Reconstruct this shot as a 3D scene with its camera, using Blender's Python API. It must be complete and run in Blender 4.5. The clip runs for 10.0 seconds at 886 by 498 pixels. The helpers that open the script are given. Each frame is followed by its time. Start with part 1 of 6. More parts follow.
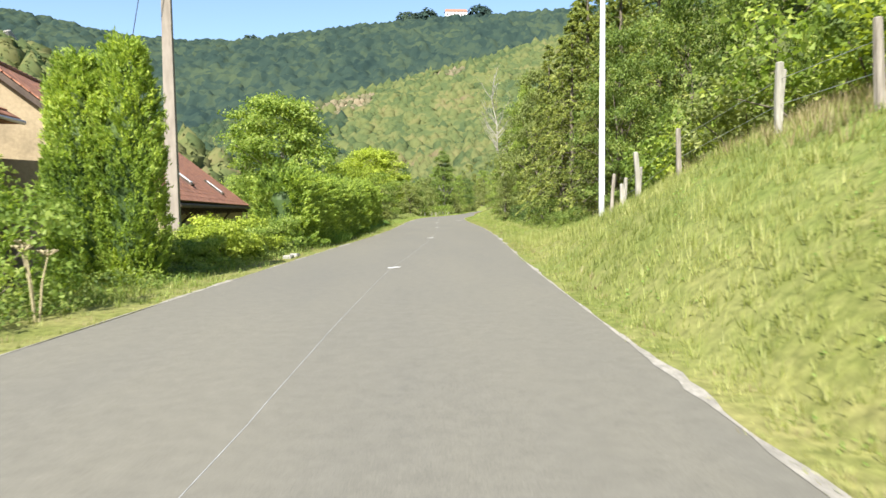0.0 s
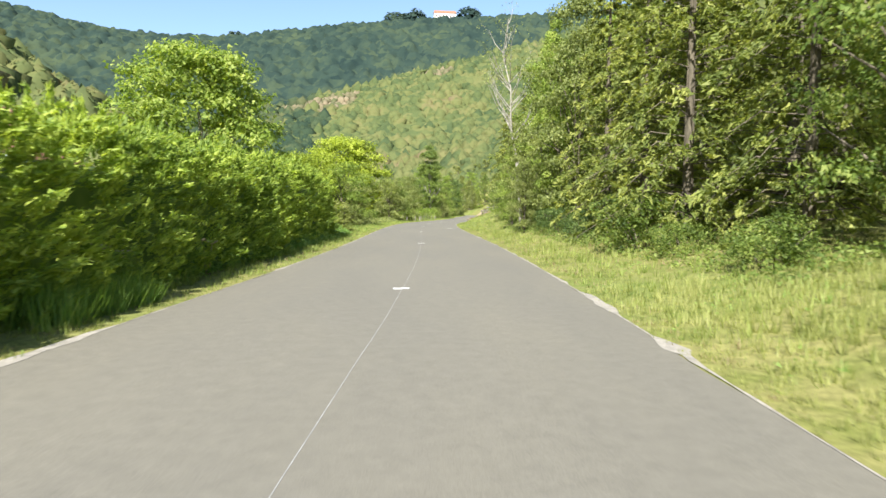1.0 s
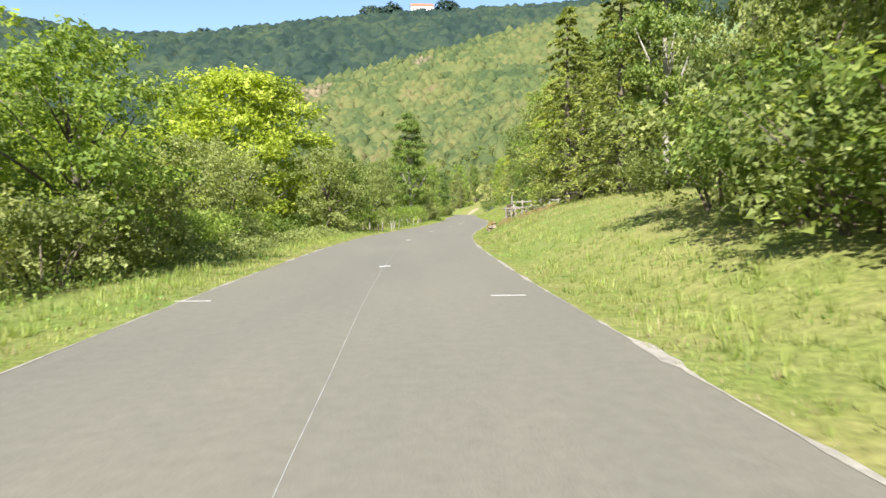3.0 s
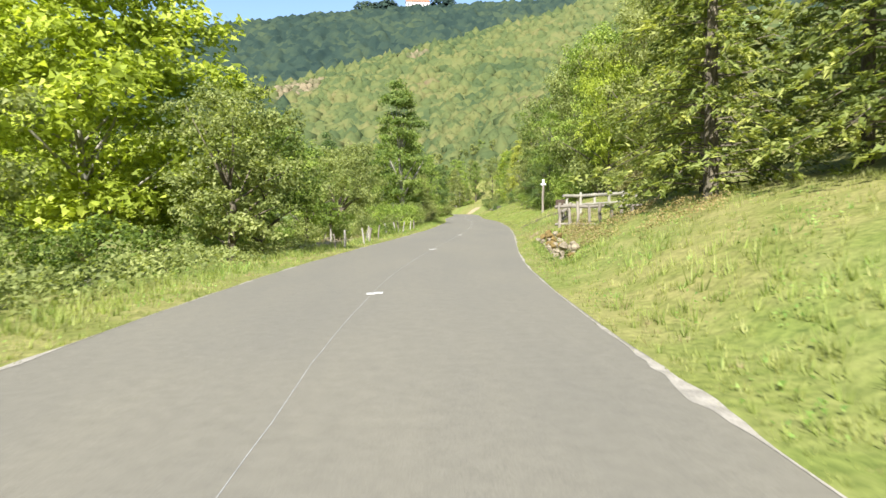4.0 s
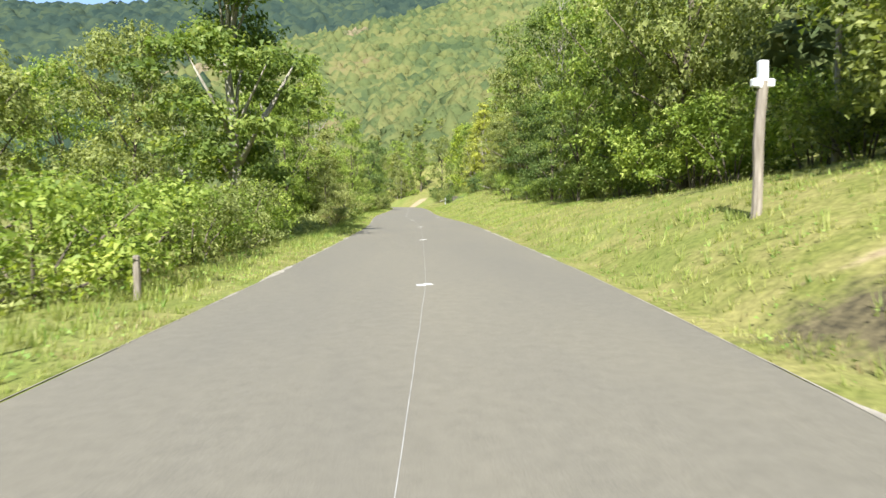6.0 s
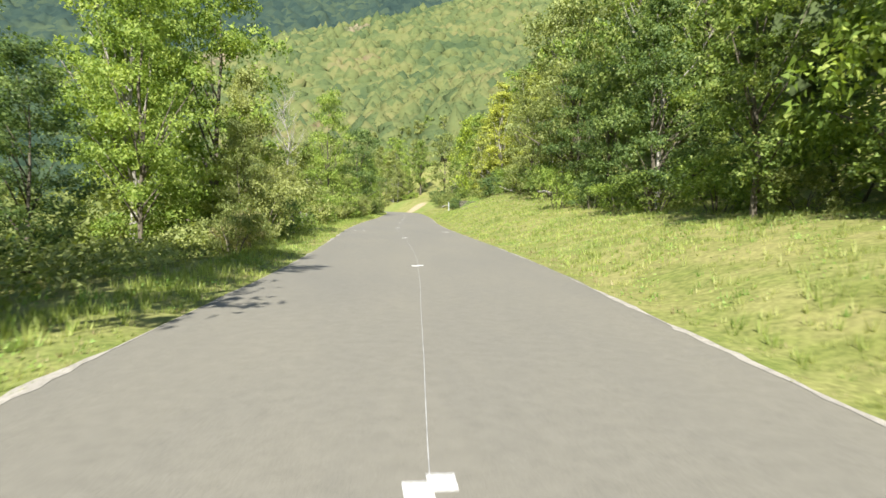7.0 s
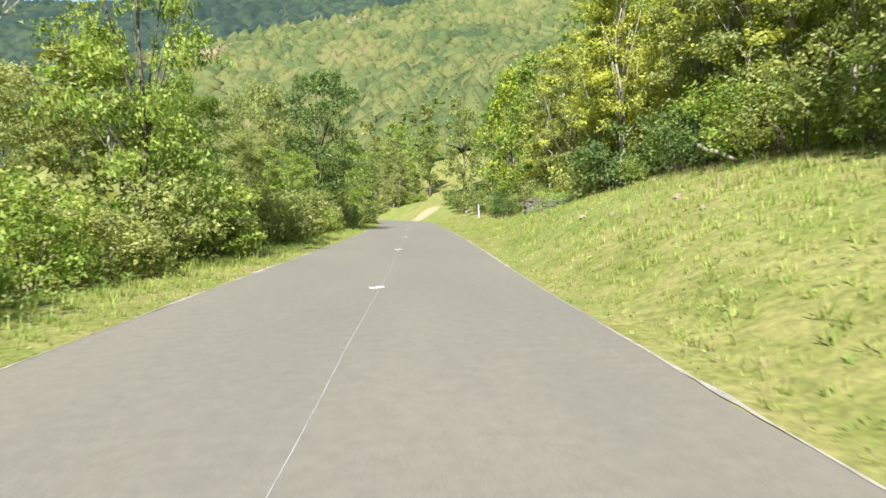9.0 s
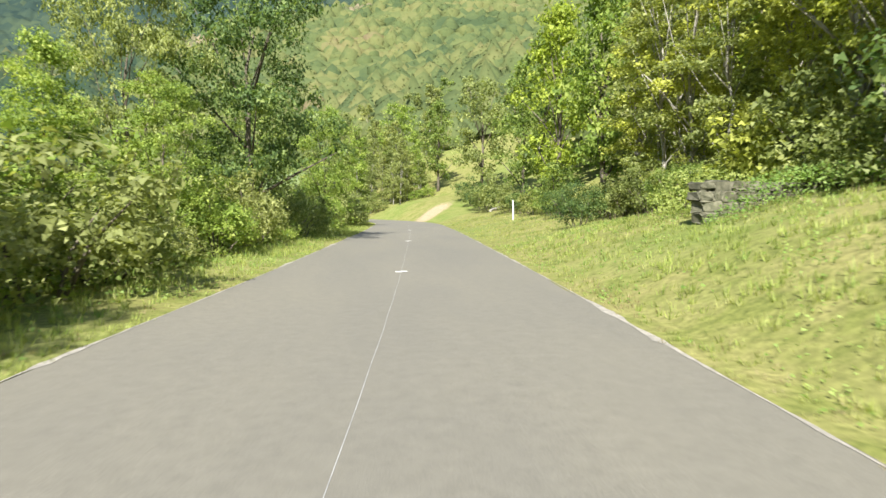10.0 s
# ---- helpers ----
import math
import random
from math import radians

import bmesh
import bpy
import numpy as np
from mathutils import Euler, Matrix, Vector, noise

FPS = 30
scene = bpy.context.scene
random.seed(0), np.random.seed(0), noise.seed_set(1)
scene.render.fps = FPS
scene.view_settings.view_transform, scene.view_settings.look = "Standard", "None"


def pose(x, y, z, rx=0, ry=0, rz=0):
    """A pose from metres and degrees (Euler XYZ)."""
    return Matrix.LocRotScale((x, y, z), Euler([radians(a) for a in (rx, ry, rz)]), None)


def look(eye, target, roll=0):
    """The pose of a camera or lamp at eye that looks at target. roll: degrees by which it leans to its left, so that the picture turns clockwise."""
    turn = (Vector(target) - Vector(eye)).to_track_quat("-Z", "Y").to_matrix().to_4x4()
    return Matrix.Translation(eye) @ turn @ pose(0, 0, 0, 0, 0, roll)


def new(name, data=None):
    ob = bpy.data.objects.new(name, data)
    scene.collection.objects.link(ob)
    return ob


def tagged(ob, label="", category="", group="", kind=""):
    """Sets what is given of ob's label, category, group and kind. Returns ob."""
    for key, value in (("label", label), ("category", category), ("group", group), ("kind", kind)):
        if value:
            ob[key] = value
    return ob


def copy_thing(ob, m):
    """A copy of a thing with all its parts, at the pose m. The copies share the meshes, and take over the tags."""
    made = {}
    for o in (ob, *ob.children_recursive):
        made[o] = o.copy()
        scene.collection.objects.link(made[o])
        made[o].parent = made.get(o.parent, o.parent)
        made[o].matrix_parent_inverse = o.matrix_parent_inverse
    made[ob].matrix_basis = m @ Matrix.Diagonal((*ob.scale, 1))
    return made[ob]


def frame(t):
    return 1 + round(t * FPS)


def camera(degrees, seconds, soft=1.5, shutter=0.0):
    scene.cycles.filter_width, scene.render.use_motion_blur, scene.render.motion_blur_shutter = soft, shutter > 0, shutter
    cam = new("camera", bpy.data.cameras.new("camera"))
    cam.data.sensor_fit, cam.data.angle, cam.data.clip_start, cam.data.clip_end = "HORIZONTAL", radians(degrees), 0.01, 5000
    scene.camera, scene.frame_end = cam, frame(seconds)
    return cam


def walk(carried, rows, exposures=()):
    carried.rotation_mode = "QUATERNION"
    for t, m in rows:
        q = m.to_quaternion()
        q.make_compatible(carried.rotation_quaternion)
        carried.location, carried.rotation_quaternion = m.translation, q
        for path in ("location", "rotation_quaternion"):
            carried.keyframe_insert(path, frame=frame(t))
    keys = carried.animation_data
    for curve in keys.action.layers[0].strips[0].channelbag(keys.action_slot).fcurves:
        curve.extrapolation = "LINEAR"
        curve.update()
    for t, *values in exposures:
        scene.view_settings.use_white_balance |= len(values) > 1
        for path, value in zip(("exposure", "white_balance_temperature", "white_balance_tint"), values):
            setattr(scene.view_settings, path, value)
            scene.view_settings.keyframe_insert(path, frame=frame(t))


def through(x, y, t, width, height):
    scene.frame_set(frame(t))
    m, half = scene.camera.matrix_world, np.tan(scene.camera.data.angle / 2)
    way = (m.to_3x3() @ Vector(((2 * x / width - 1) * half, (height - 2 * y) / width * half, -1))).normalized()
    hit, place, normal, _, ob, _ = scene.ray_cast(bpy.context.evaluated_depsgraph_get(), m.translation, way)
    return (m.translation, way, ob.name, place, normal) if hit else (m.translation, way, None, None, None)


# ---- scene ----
cam = camera(67.7, 10.0, soft=1.5, shutter=0.08)
PATH = [
    (0.0, pose(0.00, -0.00, 1.17, 86.47, 0.56, -0.00)),
    (0.5, pose(-0.12, 7.96, 1.14, 86.65, 0.01, -0.61)),
    (1.0, pose(-0.10, 16.18, 1.16, 86.78, -0.59, -1.30)),
    (1.5, pose(-0.02, 24.78, 1.18, 87.06, -0.79, -1.94)),
    (2.0, pose(0.05, 33.87, 1.19, 87.15, -0.22, -2.39)),
    (2.5, pose(-0.01, 43.39, 1.21, 87.00, -0.51, -2.53)),
    (2.7, pose(0.02, 47.14, 1.22, 86.81, -0.10, -2.68)),
    (3.8, pose(0.40, 67.16, 1.22, 86.61, 1.68, -2.92)),
    (4.0, pose(0.51, 70.67, 1.24, 86.62, 0.71, -3.26)),
    (4.5, pose(0.96, 79.26, 1.27, 86.77, 0.83, -5.65)),
    (5.0, pose(1.77, 87.86, 1.32, 86.14, 1.37, -7.62)),
    (5.5, pose(2.82, 96.54, 1.22, 85.79, 1.01, -7.97)),
    (5.7, pose(3.19, 100.11, 1.21, 85.75, 0.98, -8.00)),
    (6.8, pose(5.29, 119.65, 1.24, 86.35, -0.75, -8.44)),
    (7.0, pose(5.68, 123.25, 1.22, 86.31, -0.94, -8.27)),
    (7.5, pose(6.60, 132.41, 1.16, 86.34, -1.71, -8.22)),
    (8.0, pose(7.48, 141.56, 1.19, 86.82, -1.15, -8.01)),
    (8.5, pose(8.26, 150.38, 1.22, 87.03, -0.83, -7.95)),
    (9.0, pose(9.04, 159.22, 1.21, 86.75, 0.24, -7.75)),
    (9.5, pose(9.86, 168.36, 1.22, 86.54, 0.09, -7.64)),
    (10.0, pose(10.63, 177.74, 1.23, 86.57, -0.34, -7.45)),
]
walk(cam, PATH, exposures=[(0.0, 1.40), (10.0, 1.46)])

# ---- light: afternoon sun from behind and a little to the left ----
SUN = Vector((-0.205, -0.715, 0.66)).normalized()
world = bpy.data.worlds.new("sky")
scene.world = world
world.use_nodes = True
wt = world.node_tree
sky = wt.nodes.new("ShaderNodeTexSky")
sky.sky_type = "NISHITA"
sky.sun_disc = False
sky.sun_elevation = math.asin(SUN.z)
sky.sun_rotation = math.atan2(SUN.x, SUN.y) % (2 * math.pi)
sky.air_density, sky.dust_density, sky.ozone_density = 1.0, 0.6, 2.5
bg = wt.nodes["Background"]
bg.inputs["Strength"].default_value = 0.091
wt.links.new(sky.outputs[0], bg.inputs["Color"])
sun = new("sun", bpy.data.lights.new("sun", "SUN"))
sun.data.energy, sun.data.angle, sun.data.color = 4.9, radians(0.55), (1.0, 0.985, 0.945)
sun.matrix_world = look(SUN * 100, (0, 0, 0))


# ---- materials ----
def shader(name, rough=0.8, spec=0.3, metal=0.0):
    m = bpy.data.materials.new(name)
    m.use_nodes = True
    nt = m.node_tree
    b = nt.nodes["Principled BSDF"]
    b.inputs["Roughness"].default_value = rough
    b.inputs["Specular IOR Level"].default_value = spec
    b.inputs["Metallic"].default_value = metal
    return m, nt, b


def node(nt, kind, **inputs):
    n = nt.nodes.new(kind)
    for k, v in inputs.items():
        n.inputs[k.replace("_", " ")].default_value = v
    return n


def noise_of(nt, scale, detail=4.0, rough=0.6, stretch=(1, 1, 1), space="Object"):
    tc = nt.nodes.new("ShaderNodeTexCoord")
    mp = nt.nodes.new("ShaderNodeMapping")
    mp.inputs["Scale"].default_value = stretch
    n = node(nt, "ShaderNodeTexNoise", Scale=scale, Detail=detail, Roughness=rough)
    nt.links.new(tc.outputs[space], mp.inputs[0])
    nt.links.new(mp.outputs[0], n.inputs["Vector"])
    return n.outputs["Fac"]


def ramp(nt, fac, stops):
    r = nt.nodes.new("ShaderNodeValToRGB")
    els = r.color_ramp.elements
    while len(els) < len(stops):
        els.new(0.5)
    for e, (p, c) in zip(els, stops):
        e.position, e.color = p, (*c, 1)
    nt.links.new(fac, r.inputs[0])
    return r.outputs[0]


def mixed(nt, fac, a, b, mode="MIX"):
    m = nt.nodes.new("ShaderNodeMix")
    m.data_type, m.blend_type = "RGBA", mode
    for sock, v in ((m.inputs["Factor"], fac), (m.inputs["A"], a), (m.inputs["B"], b)):
        if isinstance(v, bpy.types.NodeSocket):
            nt.links.new(v, sock)
        elif isinstance(v, tuple):
            sock.default_value = (*v, 1)
        else:
            sock.default_value = v
    return m.outputs["Result"]


def bumped(nt, b, fac, strength=0.3, dist=0.02):
    n = node(nt, "ShaderNodeBump", Strength=strength, Distance=dist)
    nt.links.new(fac, n.inputs["Height"])
    nt.links.new(n.outputs[0], b.inputs["Normal"])


def plain(name, dark, light, scale=6.0, rough=0.8, bump=0.3, dist=0.01, spec=0.3, metal=0.0, stretch=(1, 1, 1), stain=0.3, vary=0.0):
    """A surface with fine grain, broad stains and, where wanted, a change from piece to piece."""
    m, nt, b = shader(name, rough, spec, metal)
    fine = noise_of(nt, scale, 6, 0.65, stretch)
    col = ramp(nt, fine, [(0.3, dark), (0.7, light)])
    broad = noise_of(nt, scale * 0.12, 3, 0.6, stretch)
    shade = ramp(nt, broad, [(0.35, (1 - stain,) * 3), (0.6, (1, 1, 1))])
    col = mixed(nt, 1.0, col, shade, "MULTIPLY")
    if vary:
        oi = nt.nodes.new("ShaderNodeObjectInfo")
        tone = ramp(nt, oi.outputs["Random"], [(0, (1 - vary,) * 3), (1, (1.0, 1.0, 1.0))])
        col = mixed(nt, 1.0, col, tone, "MULTIPLY")
    nt.links.new(col, b.inputs["Base Color"])
    bumped(nt, b, fine, bump, dist)
    return m


def leafy(name, dark, mid, light, through=0.35):
    """Leaves: colour runs from leaf to leaf and from bough to bough; light comes through them."""
    m, nt, b = shader(name, 0.55, 0.25)
    geo = nt.nodes.new("ShaderNodeNewGeometry")
    oi = nt.nodes.new("ShaderNodeObjectInfo")
    broad = noise_of(nt, 0.8, 3, 0.6)
    add = nt.nodes.new("ShaderNodeMath")
    add.operation = "MULTIPLY_ADD"
    nt.links.new(geo.outputs["Random Per Island"], add.inputs[0])
    add.inputs[1].default_value = 0.34
    nt.links.new(broad, add.inputs[2])
    col = ramp(nt, add.outputs[0], [(0.36, dark), (0.66, mid), (0.90, light)])
    tone = ramp(nt, oi.outputs["Random"], [(0, (0.78, 0.82, 0.8)), (1, (1.0, 1.0, 1.0))])
    col = mixed(nt, 1.0, col, tone, "MULTIPLY")
    nt.links.new(col, b.inputs["Base Color"])
    tr = nt.nodes.new("ShaderNodeBsdfTranslucent")
    warm = mixed(nt, 1.0, col, (1.25, 1.25, 0.6), "MULTIPLY")
    nt.links.new(warm, tr.inputs["Color"])
    mx = nt.nodes.new("ShaderNodeMixShader")
    mx.inputs[0].default_value = through
    nt.links.new(b.outputs[0], mx.inputs[1])
    nt.links.new(tr.outputs[0], mx.inputs[2])
    nt.links.new(mx.outputs[0], nt.nodes["Material Output"].inputs["Surface"])
    return m


def blot(nt, cx, cy, rx, ry, turn):
    """A ragged oval of trodden or burnt ground."""
    tc = nt.nodes.new("ShaderNodeTexCoord")
    mp = nt.nodes.new("ShaderNodeMapping")
    mp.vector_type = "TEXTURE"
    mp.inputs["Location"].default_value = (cx, cy, 0)
    mp.inputs["Rotation"].default_value = (0, 0, radians(turn))
    mp.inputs["Scale"].default_value = (rx, ry, 1000)
    nt.links.new(tc.outputs["Object"], mp.inputs[0])
    ln = nt.nodes.new("ShaderNodeVectorMath")
    ln.operation = "LENGTH"
    nt.links.new(mp.outputs[0], ln.inputs[0])
    add = nt.nodes.new("ShaderNodeMath")
    add.operation = "MULTIPLY_ADD"
    nt.links.new(noise_of(nt, 2.6, 5, 0.7), add.inputs[0])
    add.inputs[1].default_value = 1.3
    nt.links.new(ln.outputs["Value"], add.inputs[2])
    return ramp_wide(nt, add.outputs[0])


def ramp_wide(nt, fac):
    r = node(nt, "ShaderNodeMapRange")
    nt.links.new(fac, r.inputs["Value"])
    r.inputs["From Min"].default_value, r.inputs["From Max"].default_value = 1.35, 1.75
    r.inputs["To Min"].default_value, r.inputs["To Max"].default_value = 0.95, 0.0
    return r.outputs[0]


def ground_material():
    m, nt, b = shader("meadow", 0.95, 0.1)
    fine = noise_of(nt, 9.0, 6, 0.7)
    mid = noise_of(nt, 0.9, 4, 0.65)
    broad = noise_of(nt, 0.11, 3, 0.6)
    green = ramp(nt, fine, [(0.3, (0.072, 0.084, 0.020)), (0.7, (0.215, 0.225, 0.060))])
    dry = ramp(nt, fine, [(0.3, (0.120, 0.114, 0.039)), (0.7, (0.300, 0.276, 0.098))])
    col = mixed(nt, ramp(nt, mid, [(0.40, (0, 0, 0)), (0.60, (1, 1, 1))]), green, dry)
    lush = ramp(nt, fine, [(0.3, (0.06, 0.11, 0.02)), (0.7, (0.17, 0.24, 0.05))])
    col = mixed(nt, ramp(nt, broad, [(0.45, (0, 0, 0)), (0.7, (0.6, 0.6, 0.6))]), col, lush)
    sep = nt.nodes.new("ShaderNodeSeparateXYZ")
    nt.links.new(nt.nodes.new("ShaderNodeTexCoord").outputs["Object"], sep.inputs[0])
    ahead = node(nt, "ShaderNodeMapRange")
    nt.links.new(sep.outputs["Y"], ahead.inputs["Value"])
    ahead.inputs["From Min"].default_value, ahead.inputs["From Max"].default_value = 285, 310
    wood = ramp(nt, fine, [(0.3, (0.100, 0.140, 0.058)), (0.7, (0.165, 0.200, 0.080))])
    col = mixed(nt, ahead.outputs[0], col, wood)
    soil = ramp(nt, fine, [(0.3, (0.20, 0.145, 0.085)), (0.7, (0.44, 0.35, 0.22))])
    char = ramp(nt, fine, [(0.35, (0.035, 0.030, 0.022)), (0.75, (0.19, 0.155, 0.085))])
    for cx, cy, rx, ry, turn, tone in ((8.45, 109.0, 2.1, 0.95, -62, char), (10.3, 110.3, 2.2, 0.22, -25, soil), (6.1, 98.2, 1.5, 0.45, 66, soil), (-3.1, 98.5, 1.8, 6.0, 0, soil), (18.4, 246.0, 1.6, 4.0, -30, soil), (-84.0, 541.0, 37.0, 36.0, 0, soil), (4.0, 574.0, 24.0, 22.0, 0, soil)):
        col = mixed(nt, blot(nt, cx, cy, rx, ry, turn), col, tone)
    nt.links.new(col, b.inputs["Base Color"])
    bumped(nt, b, fine, 0.35, 0.03)
    return m


def asphalt_material():
    m, nt, b = shader("asphalt", 0.85, 0.25)
    grit = noise_of(nt, 160.0, 3, 0.7)
    fine = noise_of(nt, 7.0, 5, 0.65)
    broad = noise_of(nt, 0.5, 4, 0.6, (1.0, 0.25, 1))
    col = ramp(nt, grit, [(0.3, (0.126, 0.117, 0.093)), (0.7, (0.239, 0.221, 0.176))])
    col = mixed(nt, 1.0, col, ramp(nt, fine, [(0.3, (0.84, 0.84, 0.84)), (0.7, (1, 1, 1))]), "MULTIPLY")
    col = mixed(nt, 1.0, col, ramp(nt, broad, [(0.3, (0.86, 0.86, 0.87)), (0.7, (1.0, 0.985, 0.95))]), "MULTIPLY")
    nt.links.new(col, b.inputs["Base Color"])
    bumped(nt, b, grit, 0.35, 0.004)
    return m


def forest_material(name, stops, scale=0.02, fine=0.9, crown=0.15, patch=0.0, island=0.55):
    """Woods seen from afar: the tone changes from stand to stand, from tree to tree and from bough to bough."""
    m, nt, b = shader(name, 0.95, 0.05)
    geo = nt.nodes.new("ShaderNodeNewGeometry")
    stand = noise_of(nt, scale, 3, 0.6)
    bough = noise_of(nt, fine, 3, 0.7)
    each = nt.nodes.new("ShaderNodeTexVoronoi")
    each.inputs["Scale"].default_value = crown
    nt.links.new(nt.nodes.new("ShaderNodeTexCoord").outputs["Object"], each.inputs["Vector"])
    tree = nt.nodes.new("ShaderNodeSeparateColor")
    nt.links.new(each.outputs["Color"], tree.inputs[0])
    total = None
    for fac, share in ((stand, 1.15), (bough, 0.35), (tree.outputs[0], patch), (geo.outputs["Random Per Island"], island)):
        k = nt.nodes.new("ShaderNodeMath")
        k.operation = "MULTIPLY_ADD"
        nt.links.new(fac, k.inputs[0])
        k.inputs[1].default_value = share
        if total is None:
            k.inputs[2].default_value = -0.57
        else:
            nt.links.new(total, k.inputs[2])
        total = k.outputs[0]
    col = ramp(nt, total, stops)
    nt.links.new(col, b.inputs["Base Color"])
    bumped(nt, b, bough, 0.4, 0.5)
    tr = nt.nodes.new("ShaderNodeBsdfTranslucent")
    nt.links.new(col, tr.inputs["Color"])
    mx = nt.nodes.new("ShaderNodeMixShader")
    mx.inputs[0].default_value = 0.45
    nt.links.new(b.outputs[0], mx.inputs[1])
    nt.links.new(tr.outputs[0], mx.inputs[2])
    nt.links.new(mx.outputs[0], nt.nodes["Material Output"].inputs["Surface"])
    return m


MEADOW = ground_material()
ASPHALT = asphalt_material()
PAINT = plain("road_paint", (0.420, 0.403, 0.370), (0.605, 0.588, 0.554), 30, 0.7, 0.1, 0.002)
GRAVEL = plain("pale_gravel", (0.218, 0.193, 0.151), (0.420, 0.386, 0.328), 45, 0.95, 0.6, 0.01)
CHALK = plain("chalk", (0.252, 0.244, 0.227), (0.420, 0.412, 0.386), 30, 0.9, 0.1, 0.002)
CONCRETE = plain("concrete", (0.235, 0.218, 0.185), (0.370, 0.344, 0.302), 12, 0.9, 0.3, 0.006)
POLE_BROWN = plain("weathered_concrete", (0.235, 0.195, 0.155), (0.345, 0.295, 0.240), 9, 0.9, 0.3, 0.006, stretch=(1, 1, 0.2))
POLE_WHITE = plain("white_enamel", (0.605, 0.622, 0.638), (0.689, 0.697, 0.706), 5, 0.45, 0.05, 0.002, 0.5, stain=0.12)
# Both wood tones are darkened a step, with the railings' shade mixed in.
WOOD_GREY = plain("grey_wood", (0.166, 0.138, 0.103), (0.358, 0.317, 0.262), 22, 0.9, 0.6, 0.008, stretch=(1, 1, 0.12), vary=0.3)
WOOD_PALE = plain("pale_wood", (0.267, 0.242, 0.191), (0.432, 0.407, 0.344), 22, 0.9, 0.5, 0.006, stretch=(1, 1, 0.12), vary=0.25)
BARK = plain("bark", (0.06, 0.05, 0.035), (0.20, 0.17, 0.12), 14, 0.95, 0.8, 0.02, stretch=(1, 1, 0.25))
BARK_PALE = plain("pale_bark", (0.20, 0.18, 0.14), (0.46, 0.43, 0.36), 14, 0.95, 0.6, 0.015, stretch=(1, 1, 0.3))
STONE = plain("mossy_stone", (0.059, 0.063, 0.034), (0.227, 0.210, 0.143), 7, 0.95, 0.8, 0.03, stain=0.45, vary=0.3)
TILE = plain("clay_tile", (0.315, 0.126, 0.068), (0.494, 0.236, 0.145), 18, 0.85, 0.3, 0.006, stain=0.35, vary=0.35)
PLASTER = plain("ochre_render", (0.252, 0.193, 0.118), (0.353, 0.277, 0.168), 10, 0.95, 0.3, 0.006, stain=0.25)
DARKWOOD = plain("dark_timber", (0.05, 0.035, 0.025), (0.12, 0.085, 0.06), 20, 0.8, 0.3, 0.006)
ZINC = plain("zinc", (0.40, 0.42, 0.44), (0.58, 0.60, 0.62), 8, 0.4, 0.05, 0.002, 0.5, 0.6, stain=0.2)
BLIND = plain("white_blind", (0.622, 0.622, 0.605), (0.706, 0.706, 0.689), 6, 0.6, 0.05, 0.002, stain=0.1)
OCHRE = plain("ochre_moss", (0.120, 0.076, 0.023), (0.336, 0.238, 0.081), 14, 0.95, 0.8, 0.02, stain=0.3, vary=0.3)
RUBBLE = plain("pale_rubble", (0.166, 0.139, 0.084), (0.455, 0.378, 0.268), 9, 0.95, 0.8, 0.02, stain=0.4, vary=0.3)
STRAW = plain("dry_stalks", (0.302, 0.244, 0.134), (0.504, 0.420, 0.252), 15, 0.95, 0.2, 0.004)

L_GREEN = leafy("leaves_green", (0.070, 0.108, 0.028), (0.190, 0.261, 0.057), (0.394, 0.433, 0.121), 0.5)
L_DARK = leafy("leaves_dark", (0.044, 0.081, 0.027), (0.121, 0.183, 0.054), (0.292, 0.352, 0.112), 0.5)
L_YELLOW = leafy("leaves_yellow", (0.124, 0.163, 0.022), (0.331, 0.396, 0.049), (0.570, 0.618, 0.109), 0.5)
L_GOLD = leafy("leaves_golden", (0.145, 0.157, 0.031), (0.377, 0.400, 0.077), (0.650, 0.650, 0.149), 0.5)
L_LIME = leafy("leaves_lime", (0.100, 0.158, 0.028), (0.256, 0.339, 0.063), (0.470, 0.521, 0.131), 0.5)
L_OLIVE = leafy("leaves_olive", (0.095, 0.121, 0.035), (0.250, 0.284, 0.086), (0.469, 0.486, 0.183), 0.5)
L_RUST = leafy("leaves_rust", (0.099, 0.094, 0.038), (0.246, 0.225, 0.087), (0.444, 0.388, 0.174), 0.5)
L_TAN = leafy("leaves_tan", (0.142, 0.155, 0.050), (0.308, 0.328, 0.107), (0.492, 0.500, 0.192), 0.5)
L_BRACKEN = leafy("bracken", (0.133, 0.094, 0.040), (0.314, 0.231, 0.098), (0.456, 0.363, 0.172), 0.4)
L_CONIFER = leafy("needles", (0.085, 0.114, 0.033), (0.249, 0.291, 0.075), (0.498, 0.501, 0.142), 0.5)
L_THUJA = leafy("thuja_scales", (0.098, 0.164, 0.033), (0.301, 0.396, 0.070), (0.611, 0.672, 0.134), 0.5)
L_GRASS = leafy("grass_blades", (0.139, 0.171, 0.044), (0.321, 0.346, 0.100), (0.486, 0.465, 0.193), 0.5)
L_LUSH = leafy("lush_blades", (0.089, 0.162, 0.038), (0.215, 0.335, 0.072), (0.384, 0.486, 0.146), 0.5)

L_TALL = leafy("tall_blades", (0.124, 0.171, 0.035), (0.302, 0.356, 0.087), (0.488, 0.517, 0.162), 0.5)
L_STRAW = leafy("straw_blades", (0.180, 0.140, 0.068), (0.333, 0.261, 0.135), (0.468, 0.387, 0.225), 0.4)

